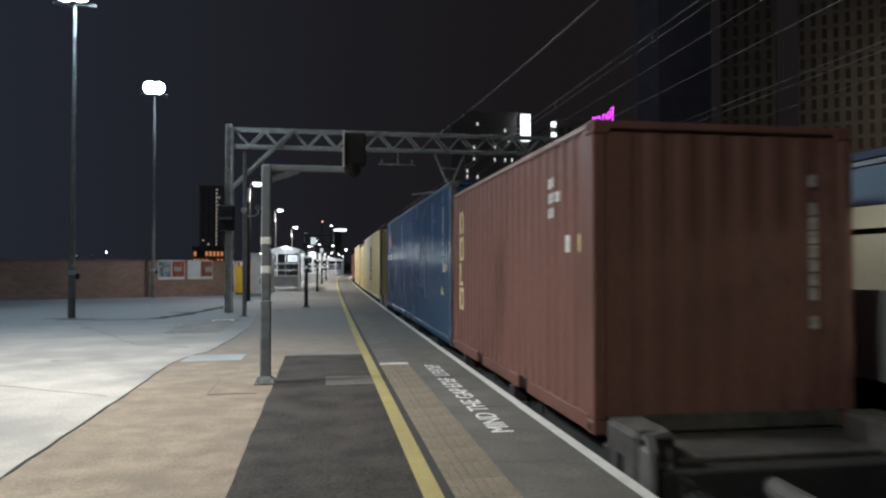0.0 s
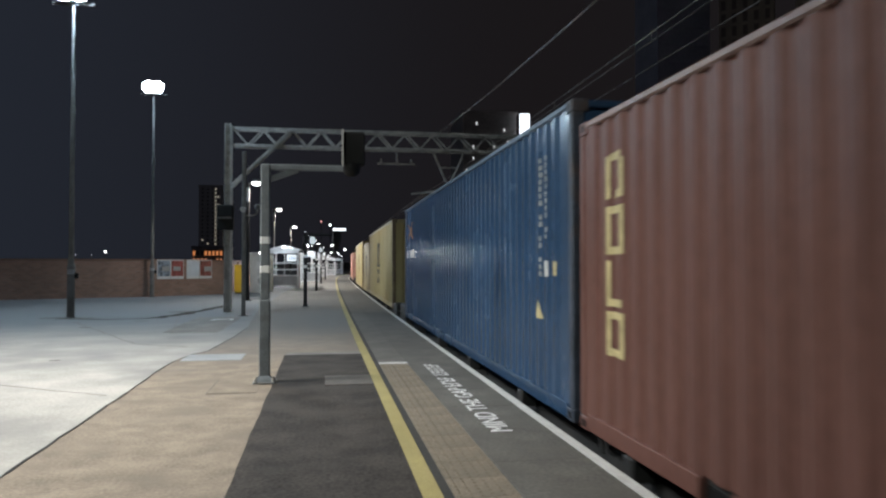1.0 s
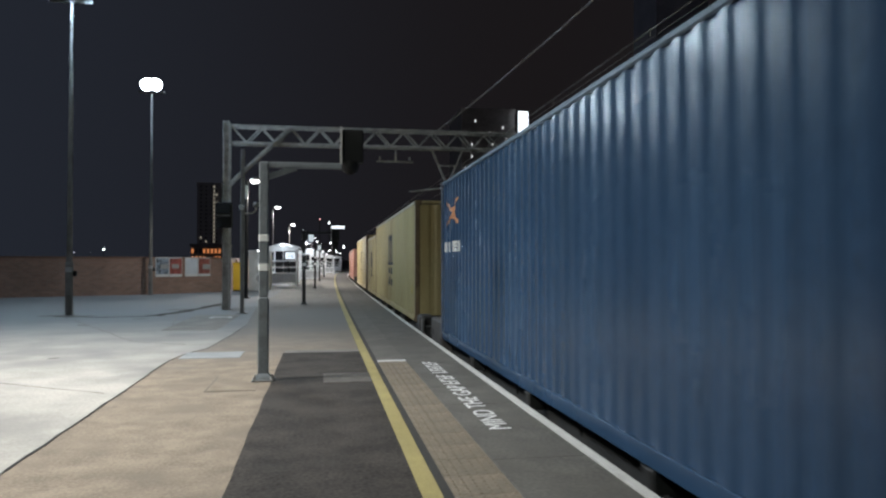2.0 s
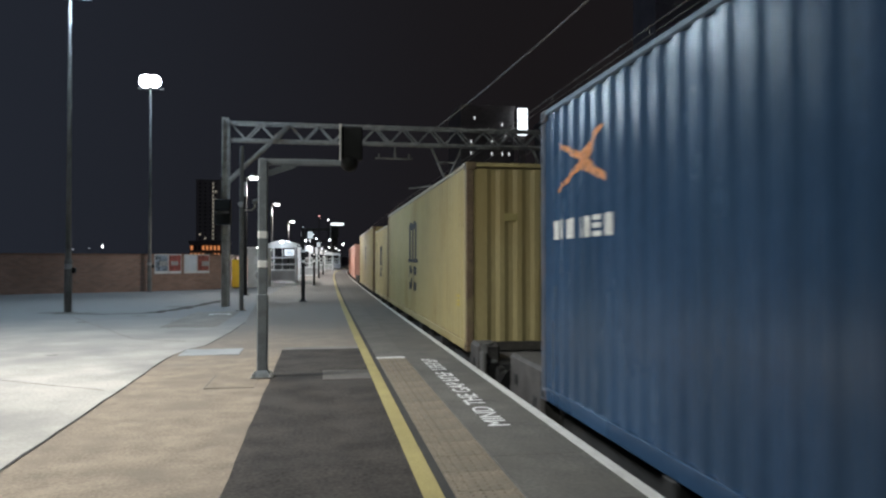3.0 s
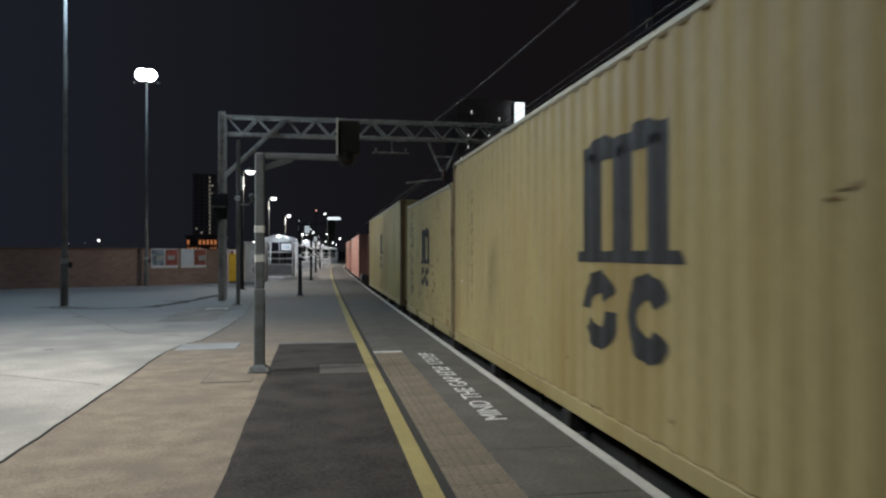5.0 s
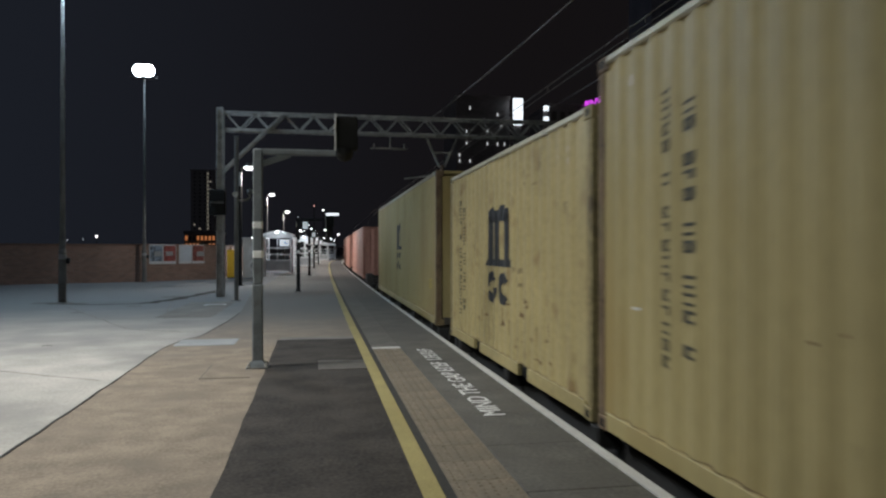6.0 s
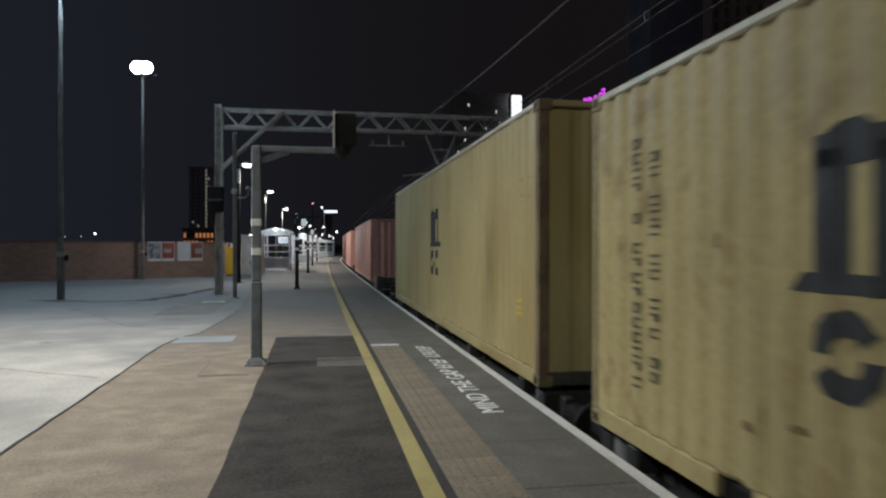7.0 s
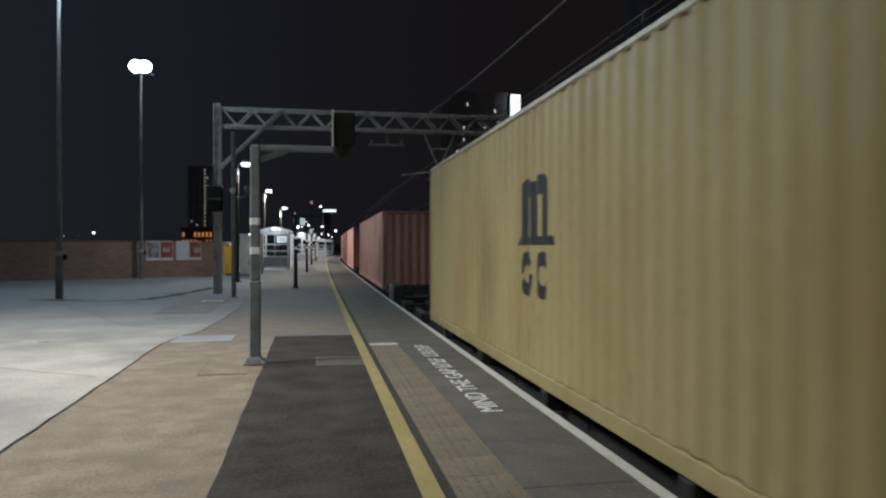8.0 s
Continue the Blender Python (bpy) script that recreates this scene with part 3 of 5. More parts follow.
red_marks = [
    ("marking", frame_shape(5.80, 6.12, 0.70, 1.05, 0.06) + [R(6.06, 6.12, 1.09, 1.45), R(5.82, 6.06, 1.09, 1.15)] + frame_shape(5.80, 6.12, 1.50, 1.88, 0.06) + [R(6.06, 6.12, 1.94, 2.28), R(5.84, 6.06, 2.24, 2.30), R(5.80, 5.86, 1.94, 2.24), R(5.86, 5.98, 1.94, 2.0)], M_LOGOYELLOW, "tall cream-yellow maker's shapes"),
    ("code_mark", [R(0.92 + 0.085 * k, 0.98 + 0.085 * k, z, z + 0.1) for z, n in ((2.19, 3), (2.04, 5), (1.89, 3)) for k in range(5 - n, 5)], M_LOGOWHITE, "white code bars"),
    ("plate", [R(0.66, 0.78, 1.54, 1.70)], M_LOGOWHITE, "white plate"),
    ("sticker", [R(0.36, 0.46, 1.54, 1.70)], M_LOGOYELLOW, "yellow sticker"),
]
load(5.88, 6.70, 2.65, M_BOXRED, "faded red twenty-foot shipping container on a flat wagon", rail=M_RAILRED, pockets=True, marks=red_marks)
blue_marks = [
    ("emblem", [[(13.22, 2.54), (13.16, 2.47), (12.50, 2.25), (12.62, 2.36)], [(12.15, 2.53), (12.13, 2.50), (12.50, 2.24), (12.64, 2.32)], [(13.26, 2.08), (13.24, 2.05), (12.62, 2.22), (12.52, 2.34)], [(12.02, 2.09), (12.05, 2.05), (12.62, 2.22), (12.52, 2.32)]], M_LOGOORANGE, "orange four-armed emblem"),
    ("wordmark", [R(a, b, 1.61, 1.79) for a, b in ((13.24, 13.32), (13.06, 13.14), (12.92, 13.0), (12.76, 12.84), (12.58, 12.66), (12.42, 12.5), (11.9, 12.0), (12.04, 12.1))] + [R(12.16, 12.36, z, z + 0.045) for z in (1.61, 1.68, 1.745)], M_LOGOWHITE, "row of white block shapes"),
    ("code_mark", column_of_bars(1.03, 1.08, 1.30, 2.55, 17, 5) + column_of_bars(0.80, 0.85, 1.68, 2.55, 12, 6), M_LOGODIM, "white code bars"),
    ("plate", [R(0.79, 0.87, 1.30, 1.46)], M_LOGOWHITE, "white plate"),
    ("sticker", [R(0.52, 0.59, 1.31, 1.45)], M_LOGOYELLOW, "yellow sticker"),
    ("rust_stain", drips([(13.1, 1.45), (12.95, 1.3), (12.62, 1.42), (12.3, 1.2), (13.3, 1.15), (9.0, 0.9), (7.7, 1.3), (4.2, 0.7)], 47), M_SMEAR, "pale scrapes"),
    ("warning", [[(1.02, 0.86), (1.19, 0.86), (1.11, 1.05), (1.10, 1.05)]], M_LOGOYELLOW, "yellow warning triangle"),
]
red_box = train[-1][0]
for k in range(11):
    if k not in (1, 9):
        part("code_mark", B(0.79, 0.87, -3.342, -3.326, 2.22 - 0.125 * k - 0.108, 2.22 - 0.125 * k), M_LOGOFAINT, red_box)
load(12.75, 13.716, 2.925, M_BOXBLUE, "deep blue forty-five-foot shipping container on a flat wagon", rail=M_RAILBLUE, posts=M_BLUEWORN, marks=blue_marks)
yellow_marks = [
    ("marking", block_logo(6.95, 1.75, 2.34, 1.36, 0.64), M_LOGOBLACK, "black maker's shapes"),
    ("sticker", frame_shape(0.62, 0.95, 0.73, 0.84, 0.03) + [R(0.60, 0.93, 0.665, 0.70)], M_LABEL, "yellow warning label"), ("panel_mark", [R(0.66, 0.77, z, z + 0.012) for z in (1.98, 2.15)] + [R(0.34, 0.47, z, z + 0.012) for z in (1.96, 2.16)], M_LOGOGREY, "faint dark lines"),
    ("code_mark", letter_column(12.22, 12.41, 0.72, 2.34, 15, 21, (2, 6, 9, 13)), M_LOGOMID, "dark letter shapes"),
    ("code_mark", letter_column(12.54, 12.69, 0.62, 2.46, 17, 22, (4, 6)), M_LOGOGREY, "faded letter shapes"),
    ("plate", [R(13.1, 13.16, 2.6, 2.67), R(13.0, 13.1, 0.99, 1.01)], M_LOGOWHITE, "small white plate"),
    ("rust_scuff", scuffs([(11.25, 1.03), (11.0, 1.05), (9.4, 0.32), (8.2, 0.5), (6.1, 0.36), (4.6, 1.7), (3.3, 0.4), (2.2, 0.9), (12.9, 0.3)], 31, 0.16, 0.016), M_SCUFF, "rusty scuffs"),
    ("grime_line", grime(13.716, 41), M_GRIME, "brown grime along the bottom rail"),
    ("rust_stain", drips([(10.9, 0.6), (8.4, 0.45), (5.2, 0.5), (3.0, 0.6), (1.9, 0.8)], 45), M_STAIN, "thin rust runs"),
]
load(30.28, 13.716, 2.93, M_BOXYELLOW, "faded yellow forty-five-foot shipping container on a flat wagon", marks=yellow_marks, posts=M_POSTRUST, rail=M_RAILYELLOW)
end_label = train[-1][0]
part("sticker", B(-0.62, -0.40, -6.8412, -6.8382, 2.02, 2.14), M_YELLOW_LINE, end_label)
small_marks = [
    ("marking", block_logo(3.21, 1.15, 1.95, 1.22, 0.73), M_LOGOBLACK, "black maker's shapes"),
    ("code_mark", letter_column(5.22, 5.37, 0.48, 2.06, 16, 24, (2, 6, 9, 13)), M_LOGOGREY, "dark letter shapes"),
    ("code_mark", letter_column(5.50, 5.61, 0.40, 2.18, 17, 25, (4, 6)), M_LOGOGREY, "faded letter shapes"),
    ("plate", [R(0.60, 0.68, 2.30, 2.36), R(0.60, 0.68, 2.19, 2.25), R(0.88, 0.93, 2.24, 2.30)], M_LOGOWHITE, "small white plates"),
    ("panel_mark", frame_shape(0.62, 0.76, 1.74, 1.86, 0.02) + [R(0.64, 0.74, 1.76, 1.82)], M_STAIN, "dull square mark"),
    ("rust_scuff", scuffs([(2.9, 0.55), (2.75, 0.75), (2.2, 0.45), (2.05, 0.62), (1.75, 0.42), (1.9, 0.85), (1.5, 0.3), (1.2, 0.55), (2.35, 0.35), (3.75, 0.5), (3.6, 1.0), (4.3, 0.42), (4.55, 1.42), (1.1, 0.34)], 33, 0.17, 0.035), M_SCUFF, "rusty scuffs"),
    ("rust_stain", scuffs([(1.65, 2.25), (1.5, 2.2), (1.35, 2.3), (1.8, 2.15), (2.1, 2.2), (2.4, 1.2), (2.1, 1.1)], 34, 0.2, 0.06), M_STAIN, "thin rust stains"),
    ("rust_stain", drips([(0.7, 0.62), (1.15, 0.7), (1.6, 0.6), (1.95, 0.75), (2.3, 0.66), (2.7, 0.58), (3.0, 0.7), (3.5, 0.55), (4.1, 0.6), (4.8, 0.5)], 48), M_SCUFF, "rust runs"),
    ("grime_line", grime(6.36, 42), M_GRIME, "brown grime along the bottom rail"),
]
load(44.14, 6.36, 2.62, M_BOXSTAINED, "rust-stained yellow twenty-foot shipping container on a flat wagon", pockets=True, marks=small_marks, posts=M_POSTWORN, rail=M_RAILYELLOW)
far_marks = [("grime_line", grime(13.33, 43), M_GRIME, "brown grime along the bottom rail"), ("rust_stain", drips([(6.85, 0.56), (6.72, 0.5), (6.4, 0.72), (4.3, 0.5), (10.2, 0.7), (9.1, 0.5), (2.6, 0.45)], 46), M_GRIME, "brown runs"), ("marking", block_logo(6.58, 1.05, 2.12, 1.44, 0.88), M_LOGOBLACK, "black maker's shapes"), ("sticker", frame_shape(0.62, 0.95, 0.73, 0.84, 0.03) + [R(0.60, 0.93, 0.665, 0.70)], M_LABEL, "yellow warning label"), ("panel_mark", [R(0.66, 0.77, z, z + 0.012) for z in (1.98, 2.15)] + [R(0.34, 0.47, z, z + 0.012) for z in (1.96, 2.16)], M_LOGOGREY, "faint dark lines")]
load(51.92, 13.33, 2.915, M_BOXYELLOW, "pale yellow high shipping container on a flat wagon", marks=far_marks, posts=M_POSTRUST, rail=M_RAILYELLOW)
load(75.2, 13.716, 2.591, M_BOXRUST, "brick-red shipping container on a flat wagon")
load(96.2, 12.19, 2.591, M_BOXRUST, "brick-red shipping container on a flat wagon")
load(111.0, 12.19, 2.591, M_BOXRED, "faded red shipping container on a flat wagon")
load(125.0, 12.19, 2.591, M_BOXRUST, "brick-red shipping container on a flat wagon")

spinning = []


def wagon(s0, L, boxes=()):
    """A flat wagon; origin at the middle of its deck level, rails below."""
    w = thing("flat_wagon", "grimy dark steel container flat wagon on bogies", "wagon", group="wagons of the freight train")
    o = L / 2
    for s in (-1, 1):
        x0, x1 = (-0.98, -0.86) if s < 0 else (0.86, 0.98)
        part("side_sill", B(x0, x1, -o + 0.1, o - 0.1, -0.40, -0.08, bevel=0.02), M_WAGON, w)
        for k in range(8):
            y = -o + 0.9 + k * (L - 1.8) / 7
            part("twistlock_bracket", B(s * 1.1 - 0.1, s * 1.1 + 0.1, y - 0.09, y + 0.09, -0.2, -0.004, bevel=0.02), M_WAGON, w)
        part("end_beam", B(-1.15, 1.15, s * (o - 0.33) - 0.1, s * (o - 0.33) + 0.1, -0.42, -0.05, bevel=0.015), M_WAGON, w)
        a, b = (o - 1.25, o - 0.45) if s > 0 else (-o + 0.45, -o + 1.25)
        part("end_deck", B(-0.92, 1.15, a, b, -0.06, -0.012, bevel=0.008), M_ENDBOX, w, "dirty end deck plate")
        for t in (-1, 1):
            bm = T((t * 0.87, s * (o - 0.23), -0.24), (t * 0.87, s * (o + 0.5), -0.24), 0.11)
            tube(bm, (t * 0.87, s * (o + 0.5), -0.24), (t * 0.87, s * (o + 0.54), -0.24), 0.235, seg=20)
            part("buffer", bm, M_DARK, w)
            part("lashing_bracket", B(t * 1.02 - 0.1, t * 1.02 + 0.1, s * (o - 0.45) - 0.14, s * (o - 0.45) + 0.14, -0.36, -0.01, bevel=0.03), M_GREYPAINT, w)
        if s in boxes:
            for t in (-1, 1):
                a, b, top = (o - 1.15, o + 0.12, 0.30) if s > 0 else (-o + 0.36, -o + 0.92, 0.20)
                x0, x1 = (-1.2, -0.88) if t < 0 else (0.88, 1.2)
                bx = part("end_box", B(x0, x1, a, b, -0.50, top, bevel=0.035), M_ENDBOX, w, "grimy grey end housing")
                part("slot", B(x0 - 0.004 if t < 0 else x1 - 0.01, x0 + 0.01 if t < 0 else x1 + 0.004, b - 0.34, b - 0.22, top - 0.33, top - 0.21), M_DARK, bx)
                part("top_plate", B(x0 + 0.03, x1 - 0.03, a + 0.04, b - 0.04, top, top + 0.012, bevel=0.004), M_SILL, bx)
                if s < 0:
                    bm = B(x0 + 0.02, x0 + 0.09, a - 0.20, a - 0.001, -0.40, 0.12, bevel=0.02)
                    bar(bm, (x0 + 0.055, a - 0.17, 0.10), (x0 + 0.055, a - 0.10, 0.21), 0.06, 0.05)
                    bar(bm, (x0 + 0.055, a - 0.10, 0.205), (x0 + 0.20, a - 0.09, 0.225), 0.05, 0.03)
                    part("lashing_hook", bm, M_TWIST, bx, "worn pale hook bracket")
        bm = T((-0.2, s * (o - 0.6), -0.2), (-0.2, s * (o - 0.25), -0.2), 0.14, 0.13, seg=16)
        tube(bm, (-0.2, s * (o - 0.25), -0.2), (-0.2, s * (o + 1.0), -0.24), 0.09, seg=16)
        part("drawbar", bm, M_TWIST, w, "worn grey drawbar")
        by = s * (o - 2.4)
        bm = bmesh.new()
        for t in (-1, 1):
            box(bm, t * 1.0 - 0.06, t * 1.0 + 0.06, by - 1.25, by + 1.25, -0.66, -0.42, bevel=0.02)
        box(bm, -1.0, 1.0, by - 0.18, by + 0.18, -0.62, -0.32, bevel=0.02)
        part("bogie_frame", bm, M_WAGON, w)
        for a in (-0.9, 0.9):
            bm = T((-0.98, 0, 0), (0.98, 0, 0), 0.075)
            for t in (-1, 1):
                tube(bm, (t * 0.70, 0, 0), (t * 0.82, 0, 0), 0.42, seg=28)
                box(bm, t * 0.825 - 0.008, t * 0.825 + 0.008, -0.3, 0.3, -0.03, 0.03)
            ws = part("wheelset", bm, M_WHEEL, w, "steel wheels on their axle")
            spinning.append((ws, by + a))
    bm = B(-0.28, 0.28, -o + 0.5, o - 0.5, -0.42, -0.12)
    part("centre_sill", bm, M_WAGON, w)
    n = int(L / 2.2)
    for i in range(n):
        y = -o + 1.1 + i * (L - 2.2) / (n - 1)
        part("cross_member", B(-1.0, 1.0, y - 0.09, y + 0.09, -0.24, -0.03), M_WAGON, w)
    w.matrix_basis = rails_pose(s0 + o, DECK)
    train.append((w, s0 + o, DECK))
    return w


for s0, L, boxes in ((-19.0, 20.6, (1,)), (4.7, 22.95, (-1, 1)), (29.1, 21.6, (-1,)), (51.7, 21.4, (1,)), (74.6, 20.2, ()), (96.0, 27.6, ()), (124.8, 20, ())):
    wagon(s0, L, boxes)

# ---- lighting masts and floodlights ----
def mast(x, y, h, label, cams=False):
    m = thing("floodlight_mast", label, "lamp post", group="yard floodlight masts", at=pose(x, y, 0))
    part("shaft", T((0, 0, 1.38), (0, 0, h - 0.12), 0.074, 0.044, seg=16), M_MAST, m)
    bm = T((0, 0, 0), (0, 0, 1.38), 0.098, 0.094, seg=16)
    tube(bm, (0, 0, 1.36), (0, 0, 1.44), 0.105, 0.08, seg=16)
    part("base_section", bm, M_MAST, m)
    part("access_door", B(-0.05, 0.05, -0.104, -0.088, 0.45, 1.0, bevel=0.006), M_MAST, m)
    part("base_flange", T((0, 0, 0), (0, 0, 0.02), 0.16, 0.15, seg=16), M_MAST, m)
    part("band", T((0, 0, 1.16), (0, 0, 1.30), 0.1, seg=16), M_PATCH, m, "pale worn band")
    part("lock_box", B(0.10, 0.19, -0.05, 0.05, 1.05, 1.2, bevel=0.015), M_DARK, m, "small black box")
    part("collar", T((0, 0, h * 0.64), (0, 0, h * 0.66), 0.066, seg=16), M_MAST, m)
    part("cross_arm", B(-0.55, 0.55, -0.04, 0.04, h - 0.14, h - 0.06), M_MAST, m)
    for s in (-1, 1):
        hd = part("lamp_head", T((s * 0.19, -0.16, h + 0.2), (s * 0.19, 0.16, h + 0.24), 0.29, 0.16, seg=20), M_DARK, m)
        part("lens", T((s * 0.19, -0.20, h + 0.195), (s * 0.19, -0.163, h + 0.2), 0.25, 0.265, seg=20), M_FLOOD, hd, "glaring bluish-white lens")
        part("bracket", B(s * 0.19 - 0.03, s * 0.19 + 0.03, 0.0, 0.08, h - 0.14, h - 0.055), M_MAST, hd)
    return m


MASTS = [(-7.1, -4.5, 8.8), (-7.1, 8.5, 8.8), (-6.71, 21.1, 8.62), (-7.45, 34.0, 9.1)]
for x, y, h in MASTS:
    mast(x, y, h, "tall galvanised mast with two bluish-white floodlights, standing on the concrete yard")
lamp("floodlight_beam", (-7.0, 8.1, 8.8), 8000, (0.97, 0.985, 0.97), 1.2, target=(-5.9, 8.2, 0), cone=118)
lamp("floodlight_beam", (-6.6, 21.0, 8.9), 2900, (0.58, 0.80, 1.0), 0.6, target=(-4.6, 20.0, 0), cone=165)
lamp("floodlight_beam", (-7.3, 33.6, 9.3), 1300, (0.58, 0.80, 1.0), 0.7, target=(-5.0, 29.0, 0), cone=155)
# Added beam off the unseen rear mast, aimed to light the container ends.
lamp("floodlight_beam", (-6.9, -4.1, 8.95), 2150, (0.92, 1.0, 0.92), 0.6, target=(2.4, 10.0, 2.6), cone=60)


# ---- platform lamp columns ----
def lamp_column(x, y, h, label):
    c = thing("platform_lamp", label, "lamp post", group="platform lamp columns", at=pose(x, y, 0))
    part("column", T((0, 0, 0), (0, 0, h), 0.075, 0.06, seg=14), M_COLUMN, c)
    part("base_plate", B(-0.16, 0.16, -0.16, 0.16, 0, 0.02), M_COLUMN, c)
    part("arm", T((0, 0, h - 0.06), (0.30, 0, h + 0.05), 0.025), M_GALV, c)
    hd = part("lamp_head", T((0.32, 0, h + 0.02), (0.32, 0, h + 0.14), 0.2, 0.09, seg=18), M_GREYPAINT, c)
    part("diffuser", T((0.32, 0, h - 0.09), (0.32, 0, h + 0.018), 0.13, 0.19, seg=18), M_LAMPGLOW, hd, "glowing white bowl")
    bm = B(-0.05, 0.05, -0.1, -0.06, h - 0.75, h - 0.2)
    part("loudspeaker", bm, M_SHELTER, c, "white loudspeaker on a bracket")
    return c


COLUMNS = [(-3.02, 30.0, 4.7), (-3.35, 48.2, 5.0), (-3.1, 62.0, 4.6), (-2.75, 78, 4.6), (-2.75, 94, 4.6)]
for x, y, h in COLUMNS:
    lamp_column(x + bend(y), y, h, "grey platform lamp column with a glowing white bowl and loudspeaker")
    lamp("platform_lamp_light", (x + 0.32 + bend(y), y, h - 0.25), 560 if y < 35 else 2400, NEUTRAL, 0.12, target=(x + 0.33 + bend(y), y, 0), cone=170, blend=0.2)
slim = thing("slim_post", "slim dark grey equipment post beside the gantry column", "post", at=pose(-2.18, 21.06, 0))
part("shaft", B(-0.055, 0.055, -0.055, 0.055, 0.02, 4.6, bevel=0.015), M_GREYPAINT, slim)
part("base_plate", B(-0.14, 0.14, -0.14, 0.14, 0, 0.02), M_GREYPAINT, slim)
bm = T((0.06, 0, 2.80), (0.26, 0, 2.80), 0.022)
tube(bm, (0.26, 0, 2.80), (0.36, 0, 2.88), 0.022)
tube(bm, (0.36, 0, 2.88), (0.36, 0, 2.98), 0.022)
part("bracket", bm, M_GALV, slim, "curved grey bracket")
bm = bmesh.new()
bmesh.ops.create_uvsphere(bm, u_segments=16, v_segments=10, radius=0.085, matrix=pose(0.36, 0, 3.04))
part("camera_dome", bm, M_GREYPAINT, slim, "small grey camera ball")
part("loudspeaker", T((-0.02, -0.14, 2.95), (0.03, -0.06, 3.0), 0.085, 0.04), M_SHELTER, slim, "white horn loudspeaker")

# ---- monitor posts on the platform ----
def monitor_post(x, y, label, h=2.6, screen=False):
    drop, paint = (0.3, M_COLUMN) if screen else (0.0, M_POST)
    p = thing("monitor_post", label, "monitor post", group="driver monitor posts along the platform", at=pose(x, y, 0))
    part("base_plate", B(-0.13, 0.13, -0.13, 0.13, 0, 0.02, bevel=0.004), M_GREYPAINT, p)
    bm = bmesh.new()
    bmesh.ops.create_cone(bm, cap_ends=True, segments=4, radius1=0.15, radius2=0.09, depth=0.07, matrix=pose(0, 0, 0.055, 0, 0, 45))
    part("base_skirt", bm, paint, p)
    for sx in (-1, 1):
        for sy in (-1, 1):
            part("bolt", T((sx * 0.1, sy * 0.1, 0.02), (sx * 0.1, sy * 0.1, 0.06), 0.014, seg=6), M_GALV, p)
    part("lower_post", B(-0.062, 0.062, -0.062, 0.062, 0.02, 1.0, bevel=0.012), paint, p)
    part("upper_post", B(-0.055, 0.055, -0.055, 0.055, 1.0, h + 0.03, bevel=0.012), paint, p)
    for z in (1.31, 1.66):
        part("reflective_band", B(-0.058, 0.058, -0.058, 0.058, z, z + 0.10, bevel=0.012), M_WHITE, p, "white reflective band")
    part("arm", B(0.056, 1.12, -0.035, 0.035, h - 0.04, h + 0.03, bevel=0.008), paint, p)
    bm = bmesh.new()
    bar(bm, (0.05, 0, h - 0.15), (0.38, 0, h - 0.03), 0.03, 0.07)
    part("gusset", bm, paint, p)
    mon = part("monitor_housing", B(0.93, 1.19, -0.10, 0.06, h + 0.032 - drop, h + 0.44 - drop, bevel=0.02), M_DARK, p, "black monitor housing")
    bm = bmesh.new()
    bmesh.ops.create_uvsphere(bm, u_segments=14, v_segments=8, radius=0.11, matrix=pose(1.03, -0.02, h - drop))
    part("camera_dome", bm, M_DARK, mon)
    if screen:
        part("screen_case", B(0.12, 0.34, -0.02, 0.2, h - 0.34, h - 0.05, bevel=0.02), M_DARK, p)
        part("screen", B(0.15, 0.31, -0.03, -0.022, h - 0.31, h - 0.08), M_PANEL, p, "small lit screen")
    part("hood", B(0.908, 0.928, -0.16, -0.08, h + 0.02 - drop, h + 0.46 - drop), M_GALV, mon, "pale edge plate")
    return p


monitor_post(-0.685, 9.03, "grey square post with white bands and a black monitor housing")
for x, y in ((-0.62, 25.3), (-0.5, 40.8), (-0.5, 57), (-0.4, 73)):
    monitor_post(x + bend(y), y, "slim grey platform post carrying a black monitor housing", 2.45, True)


